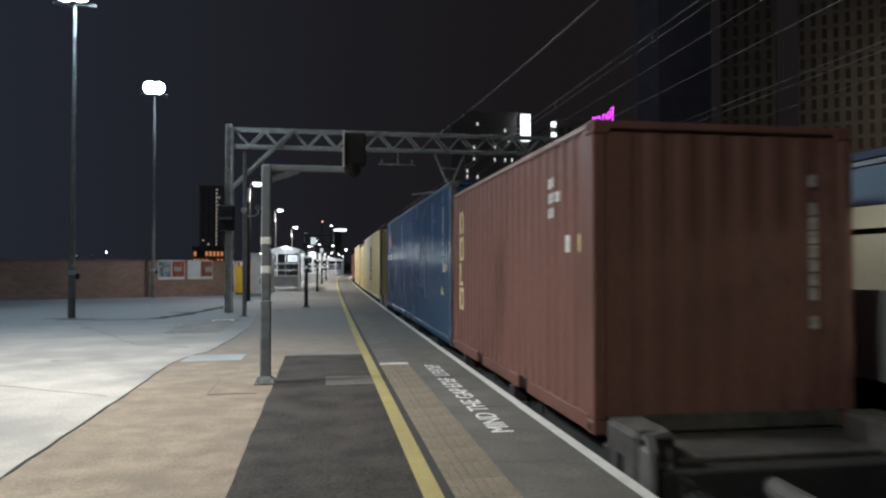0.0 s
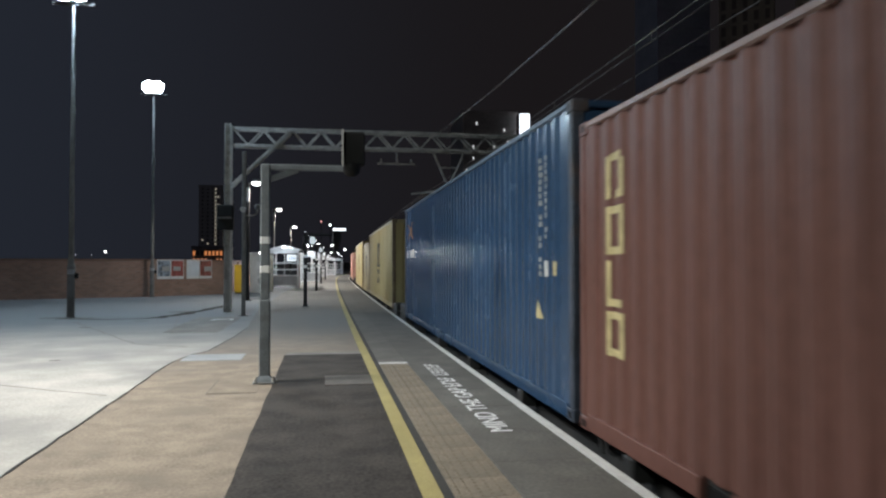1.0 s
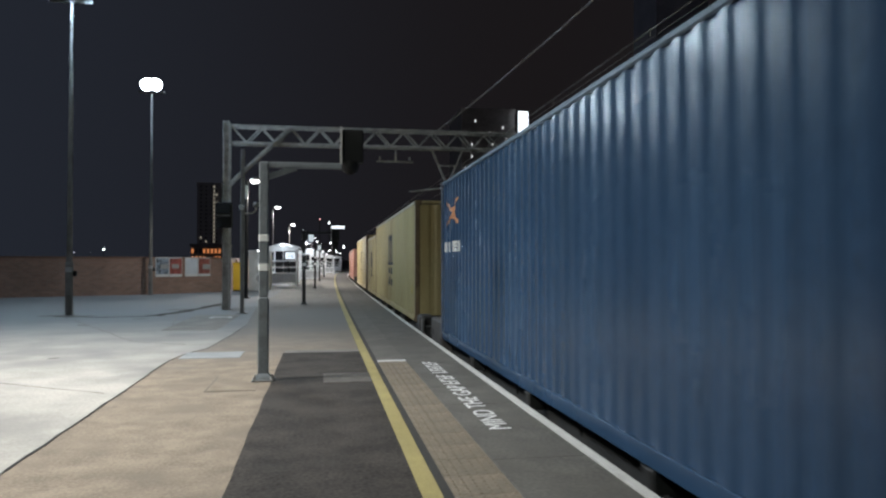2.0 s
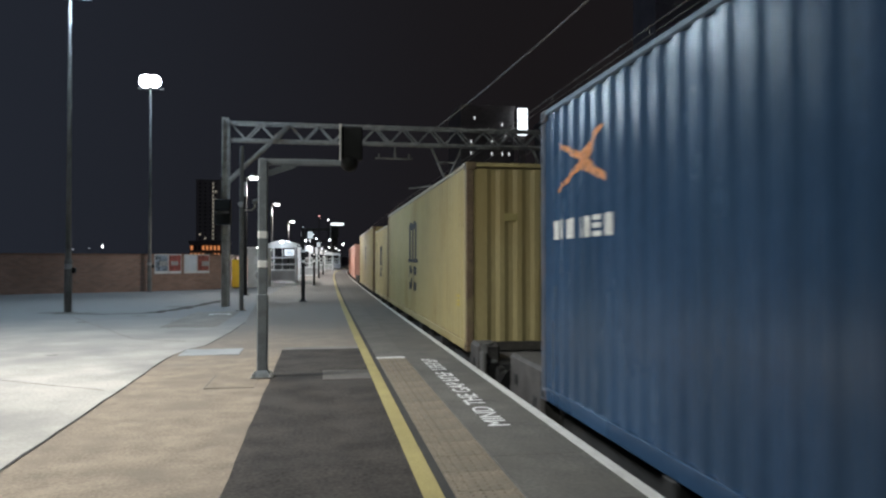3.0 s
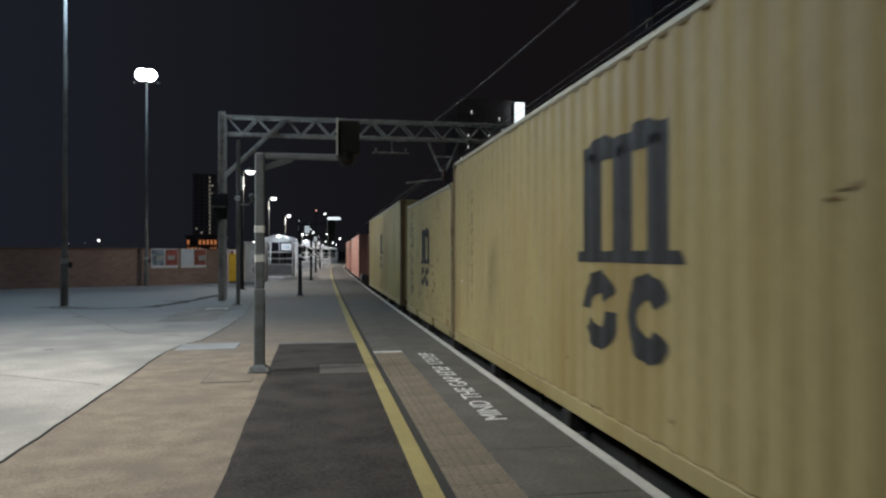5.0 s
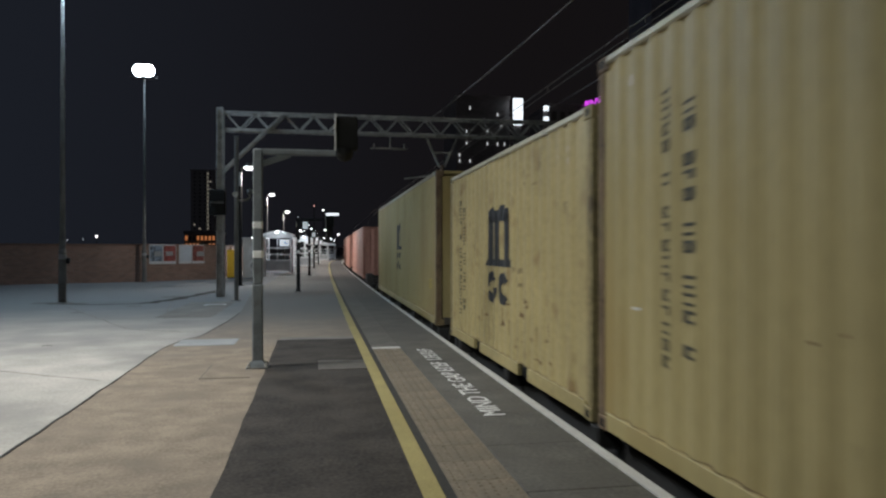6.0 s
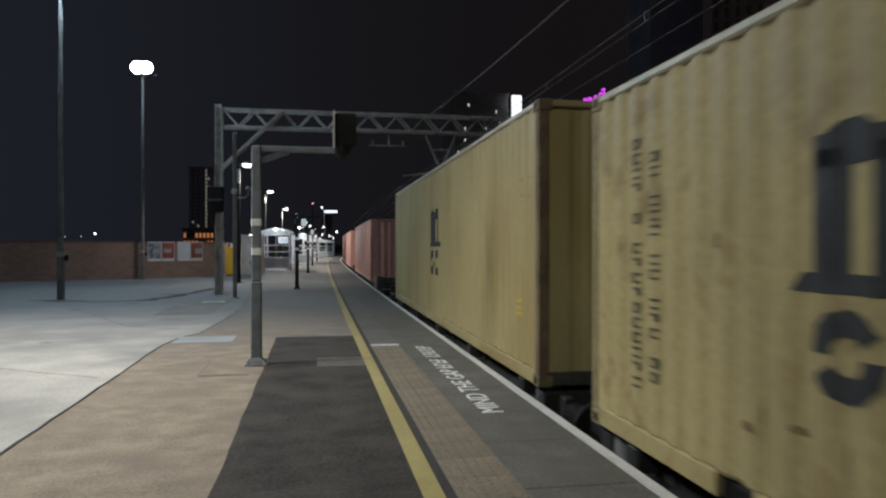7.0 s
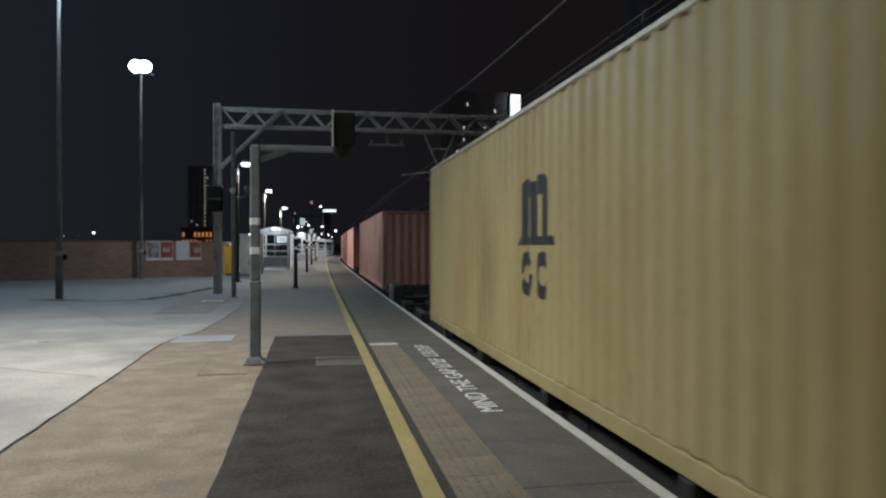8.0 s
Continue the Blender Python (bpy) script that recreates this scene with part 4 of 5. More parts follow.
# ---- overhead line gantries ----
def gantry(y, xl, xr, label):
    g = thing("overhead_gantry", label, "gantry", group="overhead line gantries", at=pose(0, y, 0))
    z0, z1, dy = 5.01, 5.59, 0.2
    for s in (-1, 1):
        bm = bmesh.new()
        box(bm, xl - 0.09, xl - 0.07, s * dy - 0.1, s * dy + 0.1, 0, z1 + 0.1)
        box(bm, xl + 0.07, xl + 0.09, s * dy - 0.1, s * dy + 0.1, 0, z1 + 0.1)
        box(bm, xl - 0.07, xl + 0.07, s * dy - 0.012, s * dy + 0.012, 0, z1 + 0.1)
        part("column", bm, M_GALV, g)
        bm = bmesh.new()
        box(bm, xr - 0.12, xr + 0.12, s * dy - 0.1, s * dy + 0.1, -1.1, z1 + 0.1)
        part("column", bm, M_GALV, g)
        part("top_chord", B(xl + 0.12, xr, s * dy - 0.05, s * dy + 0.05, z1 - 0.06, z1), M_GALV, g)
        part("bottom_chord", B(xl + 0.12, xr, s * dy - 0.05, s * dy + 0.05, z0, z0 + 0.065), M_GALV, g)
        n = int((xr - xl) / 0.44)
        step = (xr - xl - 0.3) / n
        for i in range(n):
            a = xl + 0.15 + i * step
            pa, pb = ((a, s * dy, z1 - 0.05), (a + step, s * dy, z0 + 0.05)) if i % 2 == 0 else ((a, s * dy, z0 + 0.05), (a + step, s * dy, z1 - 0.05))
            bm = bmesh.new()
            bar(bm, pa, pb, 0.042, 0.042)
            part("diagonal", bm, M_GALV, g)
        bm = bmesh.new()
        bar(bm, (xl + 0.08, s * dy - 0.08, 3.78), (xl + 1.88, s * dy - 0.08, z1 - 0.04), 0.085, 0.06)
        part("knee_brace", bm, M_GALV, g)
    for i in range(int((xr - xl) / 1.0)):
        a = xl + 0.6 + i
        part("tie", B(a - 0.03, a + 0.03, -dy + 0.05, dy - 0.05, z0 + 0.01, z0 + 0.06), M_GALV, g)
    for cx in (3.95, 7.3):
        bm = bmesh.new()
        bar(bm, (cx - 0.5, 0, z0), (cx - 0.08, 0, z0 - 0.95), 0.06, 0.06)
        bar(bm, (cx + 0.5, 0, z0), (cx + 0.08, 0, z0 - 0.95), 0.06, 0.06)
        bar(bm, (cx - 0.3, 0, z0 - 0.5), (cx + 0.3, 0, z0 - 0.5), 0.05, 0.05)
        part("drop_bracket", bm, M_GALV, g)
        part("insulator", T((cx, 0, z0 - 1.25), (cx, 0, z0 - 0.9), 0.06), M_INSUL, g)
        part("registration_arm", T((cx, 0, z0 - 1.2), (cx - 1.2, 0, z0 - 1.35), 0.025), M_GALV, g)
    bm = bmesh.new()
    tube(bm, (1.69, 0, 4.6), (2.86, 0, 4.6), 0.03)
    for a in (1.8, 2.3, 2.75):
        tube(bm, (a, 0, 4.6), (a, 0, 4.75), 0.035)
    tube(bm, (2.3, 0, 4.7), (2.3, 0, z0), 0.025)
    part("hanger", bm, M_GALV, g)
    return g


gantry(22.9, -2.83, 13.2, "galvanised lattice gantry spanning the platform and tracks")
sig = thing("signal_box", "black equipment box fixed to the gantry's column", "equipment box", at=pose(-2.85, 22.45, 0))
part("housing", B(-0.24, 0.23, -0.2, 0.1, 2.45, 3.2, bevel=0.03), M_DARK, sig)
part("hood", B(-0.2, 0.19, -0.32, -0.202, 2.86, 2.9), M_DARK, sig)
part("name_strip", B(-0.2, 0.19, -0.215, -0.202, 2.78, 2.84), M_GREYPAINT, sig, "dull grey strip across the box")
part("bracket", B(-0.05, 0.05, 0.1, 0.16, 2.6, 3.05), M_GALV, sig)


# ---- overhead wires ----
def wire(name, pts, r, label):
    cu = bpy.data.curves.new(name, "CURVE")
    cu.dimensions, cu.bevel_depth, cu.bevel_resolution = "3D", r, 1
    sp = cu.splines.new("POLY")
    sp.points.add(len(pts) - 1)
    for p, q in zip(sp.points, pts):
        p.co = (*q, 1)
    cu.materials.append(M_WIRE)
    ob0 = bpy.data.objects.new(name, cu)
    me = bpy.data.meshes.new_from_object(ob0)
    bpy.data.objects.remove(ob0)
    return tagged(new(name, me), label, "cable", group="overhead wires", kind="structure")


def sagging(x, spans, sag):
    pts = []
    for (ya, za), (yb, zb) in zip(spans, spans[1:]):
        for i in range(12):
            u = i / 12
            y = ya + (yb - ya) * u
            pts.append((x + bend(y), y, za + (zb - za) * u - 4 * sag * u * (1 - u)))
    pts.append((x + bend(spans[-1][0]), *spans[-1]))
    return pts


for x, z, dz, r in ((5.2, 5.13, -0.03, 0.009), (5.25, 5.03, -0.02, 0.006), (7.0, 5.72, 0.02, 0.009), (7.05, 5.1, 0.03, 0.009), (9.0, 5.08, 0.01, 0.009), (9.0, 4.93, 0.01, 0.009), (10.4, 5.0, 0.0, 0.008)):
    wire("overhead_wire", sagging(x, [(-40, z), (22.9, z), (68, z), (115, z)], dz), r, "thin overhead electric wire above the tracks")
wire("overhead_wire", sagging(3.48, [(-26, 5.5), (22.9, 5.53)], 0.85), 0.012, "sagging catenary wire above the near track")
wire("overhead_wire", sagging(3.48, [(24.5, 3.95), (68, 3.95), (115, 3.95)], 0.0), 0.008, "contact wire above the near track")
for x, y, za, zb in ((5.22, 16.0, 5.04, 5.16), (5.22, 11.0, 5.06, 5.2)):
    tagged(part("wire_dropper", T((x, y, za), (x, y, zb), 0.008, seg=6), M_WIRE), "short wire dropper between overhead wires", "cable", group="wire droppers", kind="structure")

# ---- boundary wall and posters ----
def wall_run(xa, ya, xb, yb, h):
    L = math.dist((xa, ya), (xb, yb))
    ang = math.degrees(math.atan2(yb - ya, xb - xa))
    w = thing("wall_boundary", "brown brick boundary wall at the back of the yard", "wall", kind="structure", at=pose(xa, ya, 0, 0, 0, ang))
    part("brickwork", B(0, L, 0, 0.33, 0, h - 0.07), M_BRICK, w)
    n = int(L / 0.6)
    for i in range(n):
        a = i * L / n
        part("coping", B(a + 0.004, a + L / n - 0.004, -0.03, 0.36, h - 0.068, h, bevel=0.008), M_COPE, w)
    n = max(1, int(L / 5))
    for i in range(1, n):
        a = i * L / n
        part("pier", B(a - 0.22, a + 0.22, -0.11, -0.002, 0, h - 0.072), M_BRICK, w)
    return w


wall_run(-30.0, 24.2, -7.75, 34.3, 1.68)
wall_run(-7.75, 34.3, -4.52, 37.03, 1.68)
wall_run(-4.75, 37.45, -5.0, 70.0, 1.68)
ang = math.degrees(math.atan2(4.1, 4.85))
POSTER_MATS = [mat("poster_blue_white", (0.16, 0.2, 0.25), 0.4, vary=0.9, scale=3.5, fine=9, bump=0), mat("poster_red", (0.24, 0.06, 0.05), 0.4, vary=0.5, scale=4, fine=9, bump=0), mat("poster_pale", (0.5, 0.55, 0.6), 0.4, vary=0.15, scale=2, bump=0), mat("poster_orange_red", (0.22, 0.07, 0.055), 0.4, vary=0.5, scale=4, fine=9, bump=0)]
for k, d in enumerate((0.47, 1.93)):
    for i in (0, 1):
        u = d + i * 0.66
        q = thing("poster_board", ("blue and white" if (k, i) == (0, 0) else "pale blank" if (k, i) == (1, 0) else "red printed") + " poster board on the brick wall", "poster", group="poster boards", at=pose(-7.75, 34.3, 0, 0, 0, ang) @ pose(u, -0.03, 0))
        part("board", B(0, 0.645, -0.012, 0.02, 0.78, 1.66), M_SHELTER, q)
        part("print", B(0.025, 0.62, -0.018, -0.0125, 0.90, 1.62), POSTER_MATS[2 * k + i], q)
        r = random.Random(20 + 2 * k + i)
        for z in ((1.35,) if (k, i) != (1, 0) else ()):
            a = r.uniform(0.1, 0.25)
            part("print_shape", B(a, a + r.uniform(0.25, 0.4), -0.022, -0.0185, z - r.uniform(0.1, 0.25), z), M_LOGODIM, q)

# ---- shelters and small things on the platform ----
def shelter(x, y, w, d, label, sign=False):
    s = thing("waiting_shelter", label, "shelter", group="waiting shelters", at=pose(x, y, 0))
    for px in (0, w):
        for py in (0, d):
            part("post", B(px - 0.05, px + 0.05, py - 0.05, py + 0.05, 0, 2.3, bevel=0.01), M_SHELTER, s)
    for z in (0.10, 0.76, 1.11, 1.50, 2.12):
        part("rail", B(0.05, w - 0.05, -0.03, 0.03, z, z + 0.07), M_SHELTER, s)
        part("rail", B(-0.03, 0.03, 0.05, d - 0.05, z, z + 0.07), M_SHELTER, s)
    part("kick_panel", B(0.05, w - 0.05, -0.015, 0.015, 0.19, 0.78), M_PATCH, s)
    g = part("pane", B(0.05, w - 0.05, -0.006, 0.006, 0.84, 1.49), M_GLASS, s)
    g.visible_shadow = False
    g = part("pane", B(-0.006, 0.006, 0.05, d - 0.05, 0.2, 1.44), M_GLASS, s)
    g.visible_shadow = False
    bm = bmesh.new()
    n, last = 10, None
    for i in range(n + 1):
        u = i / n
        zz = 2.32 + 0.24 * (1 - abs(2 * u - 1) ** 1.1)
        ring = [bm.verts.new((-0.15 + (w + 0.3) * u, yy, zz + dz)) for yy, dz in ((-0.2, 0), (d + 0.2, 0), (d + 0.2, 0.05), (-0.2, 0.05))]
        if last:
            for k in range(4):
                bm.faces.new((last[k], ring[k], ring[(k + 1) % 4], last[(k + 1) % 4]))
        else:
            bm.faces.new(ring)
        last = ring
    bm.faces.new(last)
    bmesh.ops.recalc_face_normals(bm, faces=bm.faces[:])
    part("roof", bm, M_SHELTER, s, "curved pale roof")
    bm = bmesh.new()
    n, last = 10, None
    for i in range(n + 1):
        u = i / n
        zz = 2.31 + 0.24 * (1 - abs(2 * u - 1) ** 1.1)
        ring = [bm.verts.new((w * u, yy, z)) for yy, z in ((-0.02, 2.19), (0.02, 2.19), (0.02, zz), (-0.02, zz))]
        if last:
            for k in range(4):
                bm.faces.new((last[k], ring[k], ring[(k + 1) % 4], last[(k + 1) % 4]))
        last = ring
    bmesh.ops.recalc_face_normals(bm, faces=bm.faces[:])
    part("gable_panel", bm, M_SHELTER, s, "pale end panel under the roof")
    part("door_post", B(w * 0.5 - 0.02, w * 0.5 + 0.02, -0.02, 0.02, 0.84, 2.11), M_SHELTER, s)
    # Small tube added as a source for the light inside.
    part("lamp", B(w * 0.42, w * 0.58, d * 0.6, d * 0.6 + 0.1, 2.24, 2.28), M_LAMPGLOW, s, "added glowing tube")
    # Arm added to hold the roof-front lamp forward, so it lights the end panel.
    part("lamp_arm", B(w / 2 - 0.03, w / 2 + 0.03, -0.95, -0.2, 2.50, 2.55), M_SHELTER, s)
    part("end_lamp", T((w / 2, -0.9, 2.42), (w / 2, -0.9, 2.5), 0.09), M_LAMPGLOW, s, "glowing roof-front lamp on an added arm")
    part("bench", B(0.2, w - 0.2, d - 0.5, d - 0.15, 0.42, 0.48), M_MAROON, s, "maroon bench")
    for k in (0.3, w - 0.35):
        part("bench_leg", B(k, k + 0.05, d - 0.45, d - 0.2, 0, 0.42), M_MAROON, s)
    if sign:
        sg = part("sign", B(w - 0.66, w - 0.1, -0.06, -0.035, 1.65, 2.04), M_PANEL, s, "white lit sign with blue lettering")
        cu = bpy.data.curves.new("platform_number", "FONT")
        cu.body, cu.size, cu.extrude, cu.align_x, cu.align_y = "10a", 0.30, 0.003, "CENTER", "CENTER"
        cu.materials.append(M_SIGNBLUE)
        ob0 = bpy.data.objects.new("platform_number", cu)
        me = bpy.data.meshes.new_from_object(ob0)
        bpy.data.objects.remove(ob0)
        tx = new("platform_number", me)
        tx.parent = sg
        tx.matrix_basis = pose(w - 0.38, -0.064, 1.84, 90, 0, 0)
    return s


M_SIGNBLUE = mat("blue_lettering", (0.03, 0.12, 0.35), 0.5, vary=0.1, bump=0)
shelter(-3.05, 44.9, 1.58, 4.5, "white framed waiting shelter with curved roof, lit from inside", sign=True)
lamp("shelter_lamp_light", (-2.3, 47, 2.1), 190, COOL, 0.15)
lamp("shelter_lamp_light", (-2.26, 43.85, 2.28), 42, COOL, 0.1)
shelter(-1.75, 62, 1.6, 4, "far white framed waiting shelter with lit roof")
lamp("shelter_lamp_light", (-0.95, 60.6, 2.2), 120, COOL, 0.15)
shelter(-1.2, 84, 1.6, 4, "far white framed waiting shelter with lit roof")
# Free-standing light without a fixture, added to brighten the far shelter.
lamp("shelter_lamp_light", (0.6, 88, 3.0), 150, COOL, 0.15)

booth = thing("ticket_booth", "grey metal booth with a round emblem beside the shelter", "booth", at=pose(-3.65, 38.2, 0))
part("body", B(0, 1.05, 0, 1.6, 0, 1.98, bevel=0.02), M_BOOTH, booth)
part("roof", B(-0.05, 1.1, -0.08, 1.65, 1.982, 2.05, bevel=0.01), M_SHELTER, booth)
part("notice", B(0.3, 0.75, -0.014, -0.002, 1.2, 1.6), M_SHELTER, booth)
bm = bmesh.new()
bmesh.ops.create_cone(bm, cap_ends=True, segments=28, radius1=0.3, radius2=0.3, depth=0.012, matrix=pose(0.58, -0.008, 0.62, 90))
em = part("emblem", bm, M_SHELTER, booth, "pale round emblem")
bm = bmesh.new()
bmesh.ops.create_cone(bm, cap_ends=True, segments=28, radius1=0.2, radius2=0.2, depth=0.012, matrix=pose(0.58, -0.016, 0.62, 90))
part("emblem_centre", bm, M_PATCH, em)
part("lamp", B(0.45, 0.6, -0.1, -0.082, 2.0, 2.06), M_LAMPGLOW, booth, "small glowing lamp")

cab = thing("grit_bin", "yellow upright cabinet standing beside the grey booth", "cabinet", at=pose(-4.18, 37.6, 0))
part("body", B(-0.16, 0.24, 0, 0.35, 0.05, 1.32, bevel=0.02), M_CABINET, cab)
part("lid", B(-0.18, 0.26, -0.02, 0.37, 1.322, 1.42, bevel=0.02), M_CABINET, cab)
part("plinth", B(-0.14, 0.22, 0.02, 0.33, 0.0, 0.05), M_DARK, cab)
tagged(part("litter_post", B(-1.62, -1.42, 46.5, 46.7, 0, 2.1, bevel=0.01), M_MAROON), "maroon upright post beside the shelter", "post")

# ---- writing on the paving ----
warn = thing("platform_lettering", "white painted warning words on the paving by the edge", "lettering", kind="structure")
for k, shift in enumerate(((0, 0), (0.009, 0.004), (-0.009, -0.004))):
    cu = bpy.data.curves.new("painted_words", "FONT")
    cu.body, cu.size = "MIND THE GAP", 0.275
    cu.materials.append(M_LETTER)
    ob0 = bpy.data.objects.new("painted_words", cu)
    me = bpy.data.meshes.new_from_object(ob0)
    bpy.data.objects.remove(ob0)
    xs = [v.co.x for v in me.vertices]
    words = new("painted_words", me)
    words.parent = warn
    words.matrix_basis = Matrix.Translation((1.595 + shift[1], 6.02 + shift[0], 0.0065 + 0.0005 * k)) @ pose(0, 0, 0, 0, 0, 90) @ Matrix.Diagonal((2.2 / (max(xs) - min(xs)), 1, 1, 1))
bm = bmesh.new()
y, r = 8.36, random.Random(11)
for k in range(10):
    if k in (4,):
        y += 0.16
    wv = r.uniform(0.10, 0.15)
    box(bm, 1.40, 1.60, y, y + 0.05, 0.005, 0.0075)
    box(bm, 1.41 if k % 2 else 1.56, 1.445 if k % 2 else 1.595, y + 0.035, y + wv, 0.005, 0.0076)
    if k % 3 != 1:
        box(bm, 1.485, 1.515, y + 0.035, y + wv, 0.005, 0.0076)
    y += 0.178
part("painted_bars", bm, M_LETTER, warn, "white painted marks, unreadable")

# ---- parked passenger carriage on the next line ----
M_CARBODY = mat("pale_carriage_paint", (0.34, 0.34, 0.36), 0.4, vary=0.08, scale=1, bump=0.02)
M_CARBLUE = mat("blue_grey_carriage_roof", (0.2, 0.26, 0.36), 0.35, vary=0.1, scale=1, bump=0.02)
M_CREAM = mat("cream_interior_panel", (0.72, 0.66, 0.52), 0.5, vary=0.08, bump=0)
M_SEAT = mat("dark_blue_seat_fabric", (0.03, 0.04, 0.07), 0.8, vary=0.2)
M_TUBE = glow("carriage_ceiling_tube", (1.0, 0.88, 0.62), 9)
coach = thing("passenger_carriage", "parked passenger carriage with lit cream interior", "train carriage", at=pose(5.62, 0, 0))
part("lower_body", B(0, 0.06, -9, 9, 0.22, 1.16, bevel=0.01), M_CARBODY, coach)
part("far_body", B(2.66, 2.72, -9, 9, 0.22, 2.5, bevel=0.01), M_CARBODY, coach)
part("cantrail", B(0, 0.06, -9, 9, 2.04, 2.46, bevel=0.01), M_CARBLUE, coach, "blue-grey upper panel")
part("gutter", B(-0.03, 0.05, -9, 9, 2.462, 2.51), M_CARBODY, coach)
bm = bmesh.new()
last = None
for i in range(9):
    u = i / 8
    ring = [bm.verts.new((2.72 * u, yy, 2.5 + 0.32 * math.sin(math.pi * u) + dz)) for yy, dz in ((-9, 0), (9, 0), (9, 0.04), (-9, 0.04))]
    if last:
        for k in range(4):
            bm.faces.new((last[k], ring[k], ring[(k + 1) % 4], last[(k + 1) % 4]))
    last = ring
bmesh.ops.recalc_face_normals(bm, faces=bm.faces[:])
part("roof", bm, M_CARBLUE, coach)
part("floor", B(0.06, 2.66, -9, 9, 0.18, 0.24), M_DARK, coach)
part("underframe", B(0.2, 2.5, -8.5, 8.5, -0.55, 0.18), M_DARK, coach)
for i in range(10):
    y = -9 + i * 1.8
    part("window_pillar", B(0, 0.06, y, y + 0.12 if i < 9 else 9, 1.16, 2.04), M_CARBODY, coach)
    p = part("window", B(0.02, 0.03, y + 0.12, min(y + 1.8, 9), 1.16, 2.04), M_GLASS, coach)
    p.visible_shadow = False
    part("window_bar", B(-0.005, 0.02, y + 0.12, min(y + 1.8, 9), 1.74, 1.80), M_DARK, p)
    if i < 9:
        part("seat_back", B(0.25, 1.1, y + 0.5, y + 0.62, 0.6, 1.62, bevel=0.03), M_SEAT, coach)
        part("bulkhead", B(0.12, 2.5, y + 1.02, y + 1.06, 0.24, 2.3), M_CREAM, coach) if i % 3 == 2 else part("pole", T((0.6, y + 1.2, 0.24), (0.6, y + 1.2, 2.3), 0.02), M_MAROON, coach)
part("lining", B(2.6, 2.655, -9, 9, 0.24, 2.4), M_CREAM, coach)
part("ceiling_tube", B(2.0, 2.25, -8.5, 8.5, 2.38, 2.42), M_TUBE, coach, "glowing ceiling tube")
for s in (-1, 1):
    bm = bmesh.new()
    for a in (-1.1, 1.1):
        for x in (0.55, 2.05):
            tube(bm, (x, s * 6 + a, -0.5), (x + 0.12, s * 6 + a, -0.5), 0.41, seg=24)
    part("bogie", bm, M_WAGON, coach)
    part("end_wall", B(0.06, 2.66, s * 9 - 0.03, s * 9 + 0.03, 0.24, 2.5), M_CARBODY, coach)


# ---- distance ----
def block(name, x, y, w, d, h, material, label, cols, rows, lit, seed, rot=0, wz=0.55, win=None, z0=3.0, litmat=None, ww=0.55):
    b = thing(name, label, "building", at=pose(x, y, -1.4, 0, 0, rot))
    part("wall", B(0, w, 0, d, 0, h), material, b)
    part("parapet", B(-0.2, w + 0.2, -0.2, d + 0.2, h, h + 0.6), material, b)
    r = random.Random(seed)
    sx, sz = w / cols, (h - z0) / rows
    md = bpy.data.meshes.new("window")
    t = bmesh.new()
    box(t, 0, sx * ww, -0.06, 0.05, 0, sz * wz)
    t.to_mesh(md)
    t.free()
    ml = md.copy()
    md.materials.append(M_WINDOWDARK)
    ml.materials.append(litmat or M_WINDOWLIT)
    for i in range(cols):
        for j in range(rows):
            on = lit(i, j, r)
            if on is None:
                continue
            share("window", ml if on else md, b, pose(i * sx + sx * 0.22, 0, z0 + j * sz + sz * 0.15))
    for j in range(rows + 1):
        part("floor_band", B(0.02, w - 0.02, -0.12, -0.002, z0 + j * sz - sz * 0.12, z0 + j * sz + sz * 0.02), material, b)
    return b


block("tower_block", -48.5, 300, 9, 14, 34, M_TOWERPALE, "far dark tower block with a lit stair column", 9, 20, lambda i, j, r: True if i == 6 else (r.random() < 0.05 if i % 2 else None), 3, wz=0.4)
# Windows glow extra bright: the facade's orange lamplight is put into them.
orange = block("orange_lit_building", -25.4, 150, 6.6, 10, 6.0, M_TOWERDARK, "low far building whose windows carry the facade's orange light", 9, 2, lambda i, j, r: r.random() < 0.9, 5, litmat=M_ORANGELIT, wz=0.6)
for k in range(5):
    part("lamp", B(0.5 + 1.3 * k, 0.75 + 1.3 * k, -0.3, -0.13, 3.0, 3.25, bevel=0.04), M_ORANGELAMP, orange)
block("office_tower", 82.0, 141.0, 10.6, 12, 78, M_TOWER, "tall concrete tower with rows of narrow dark windows", 5, 23, lambda i, j, r: False, 6, rot=-35, wz=0.74, ww=0.42, z0=14.0)
block("office_tower", 94.0, 132.6, 20.0, 14, 78, M_TOWER, "tall concrete tower with rows of narrow dark windows", 10, 23, lambda i, j, r: False, 7, rot=-35, wz=0.74, ww=0.42, z0=14.0)
block("dark_building", 75.5, 156, 13, 12, 78, M_TOWERPALE, "plain dark tower behind the concrete tower", 4, 16, lambda i, j, r: None, 14, z0=14.0)
block("dark_building", 40.5, 123, 14, 12, 28, M_TOWERDARK, "far dark building under a purple sign", 9, 9, lambda i, j, r: False, 12)
flats = block("dark_building", 23.4, 121, 9.2, 12, 28.5, M_TOWERDARK, "far dark building with a few small lit windows", 15, 14, lambda i, j, r: None, 9, wz=0.25)
for i, j in ((0, 0), (0, 1), (3, 0), (2, 3), (2, 4), (2, 5), (11, 3), (13, 3), (8, 3), (8, 5), (7, 7), (11, 8), (3, 9), (10, 0), (12, 6)):
    part("window", B(0.4 + 0.6 * i, 0.62 + 0.6 * i, -0.14, -0.122, 17.6 + 1.0 * j, 18.15 + 1.0 * j), M_SIGNDIM, flats)

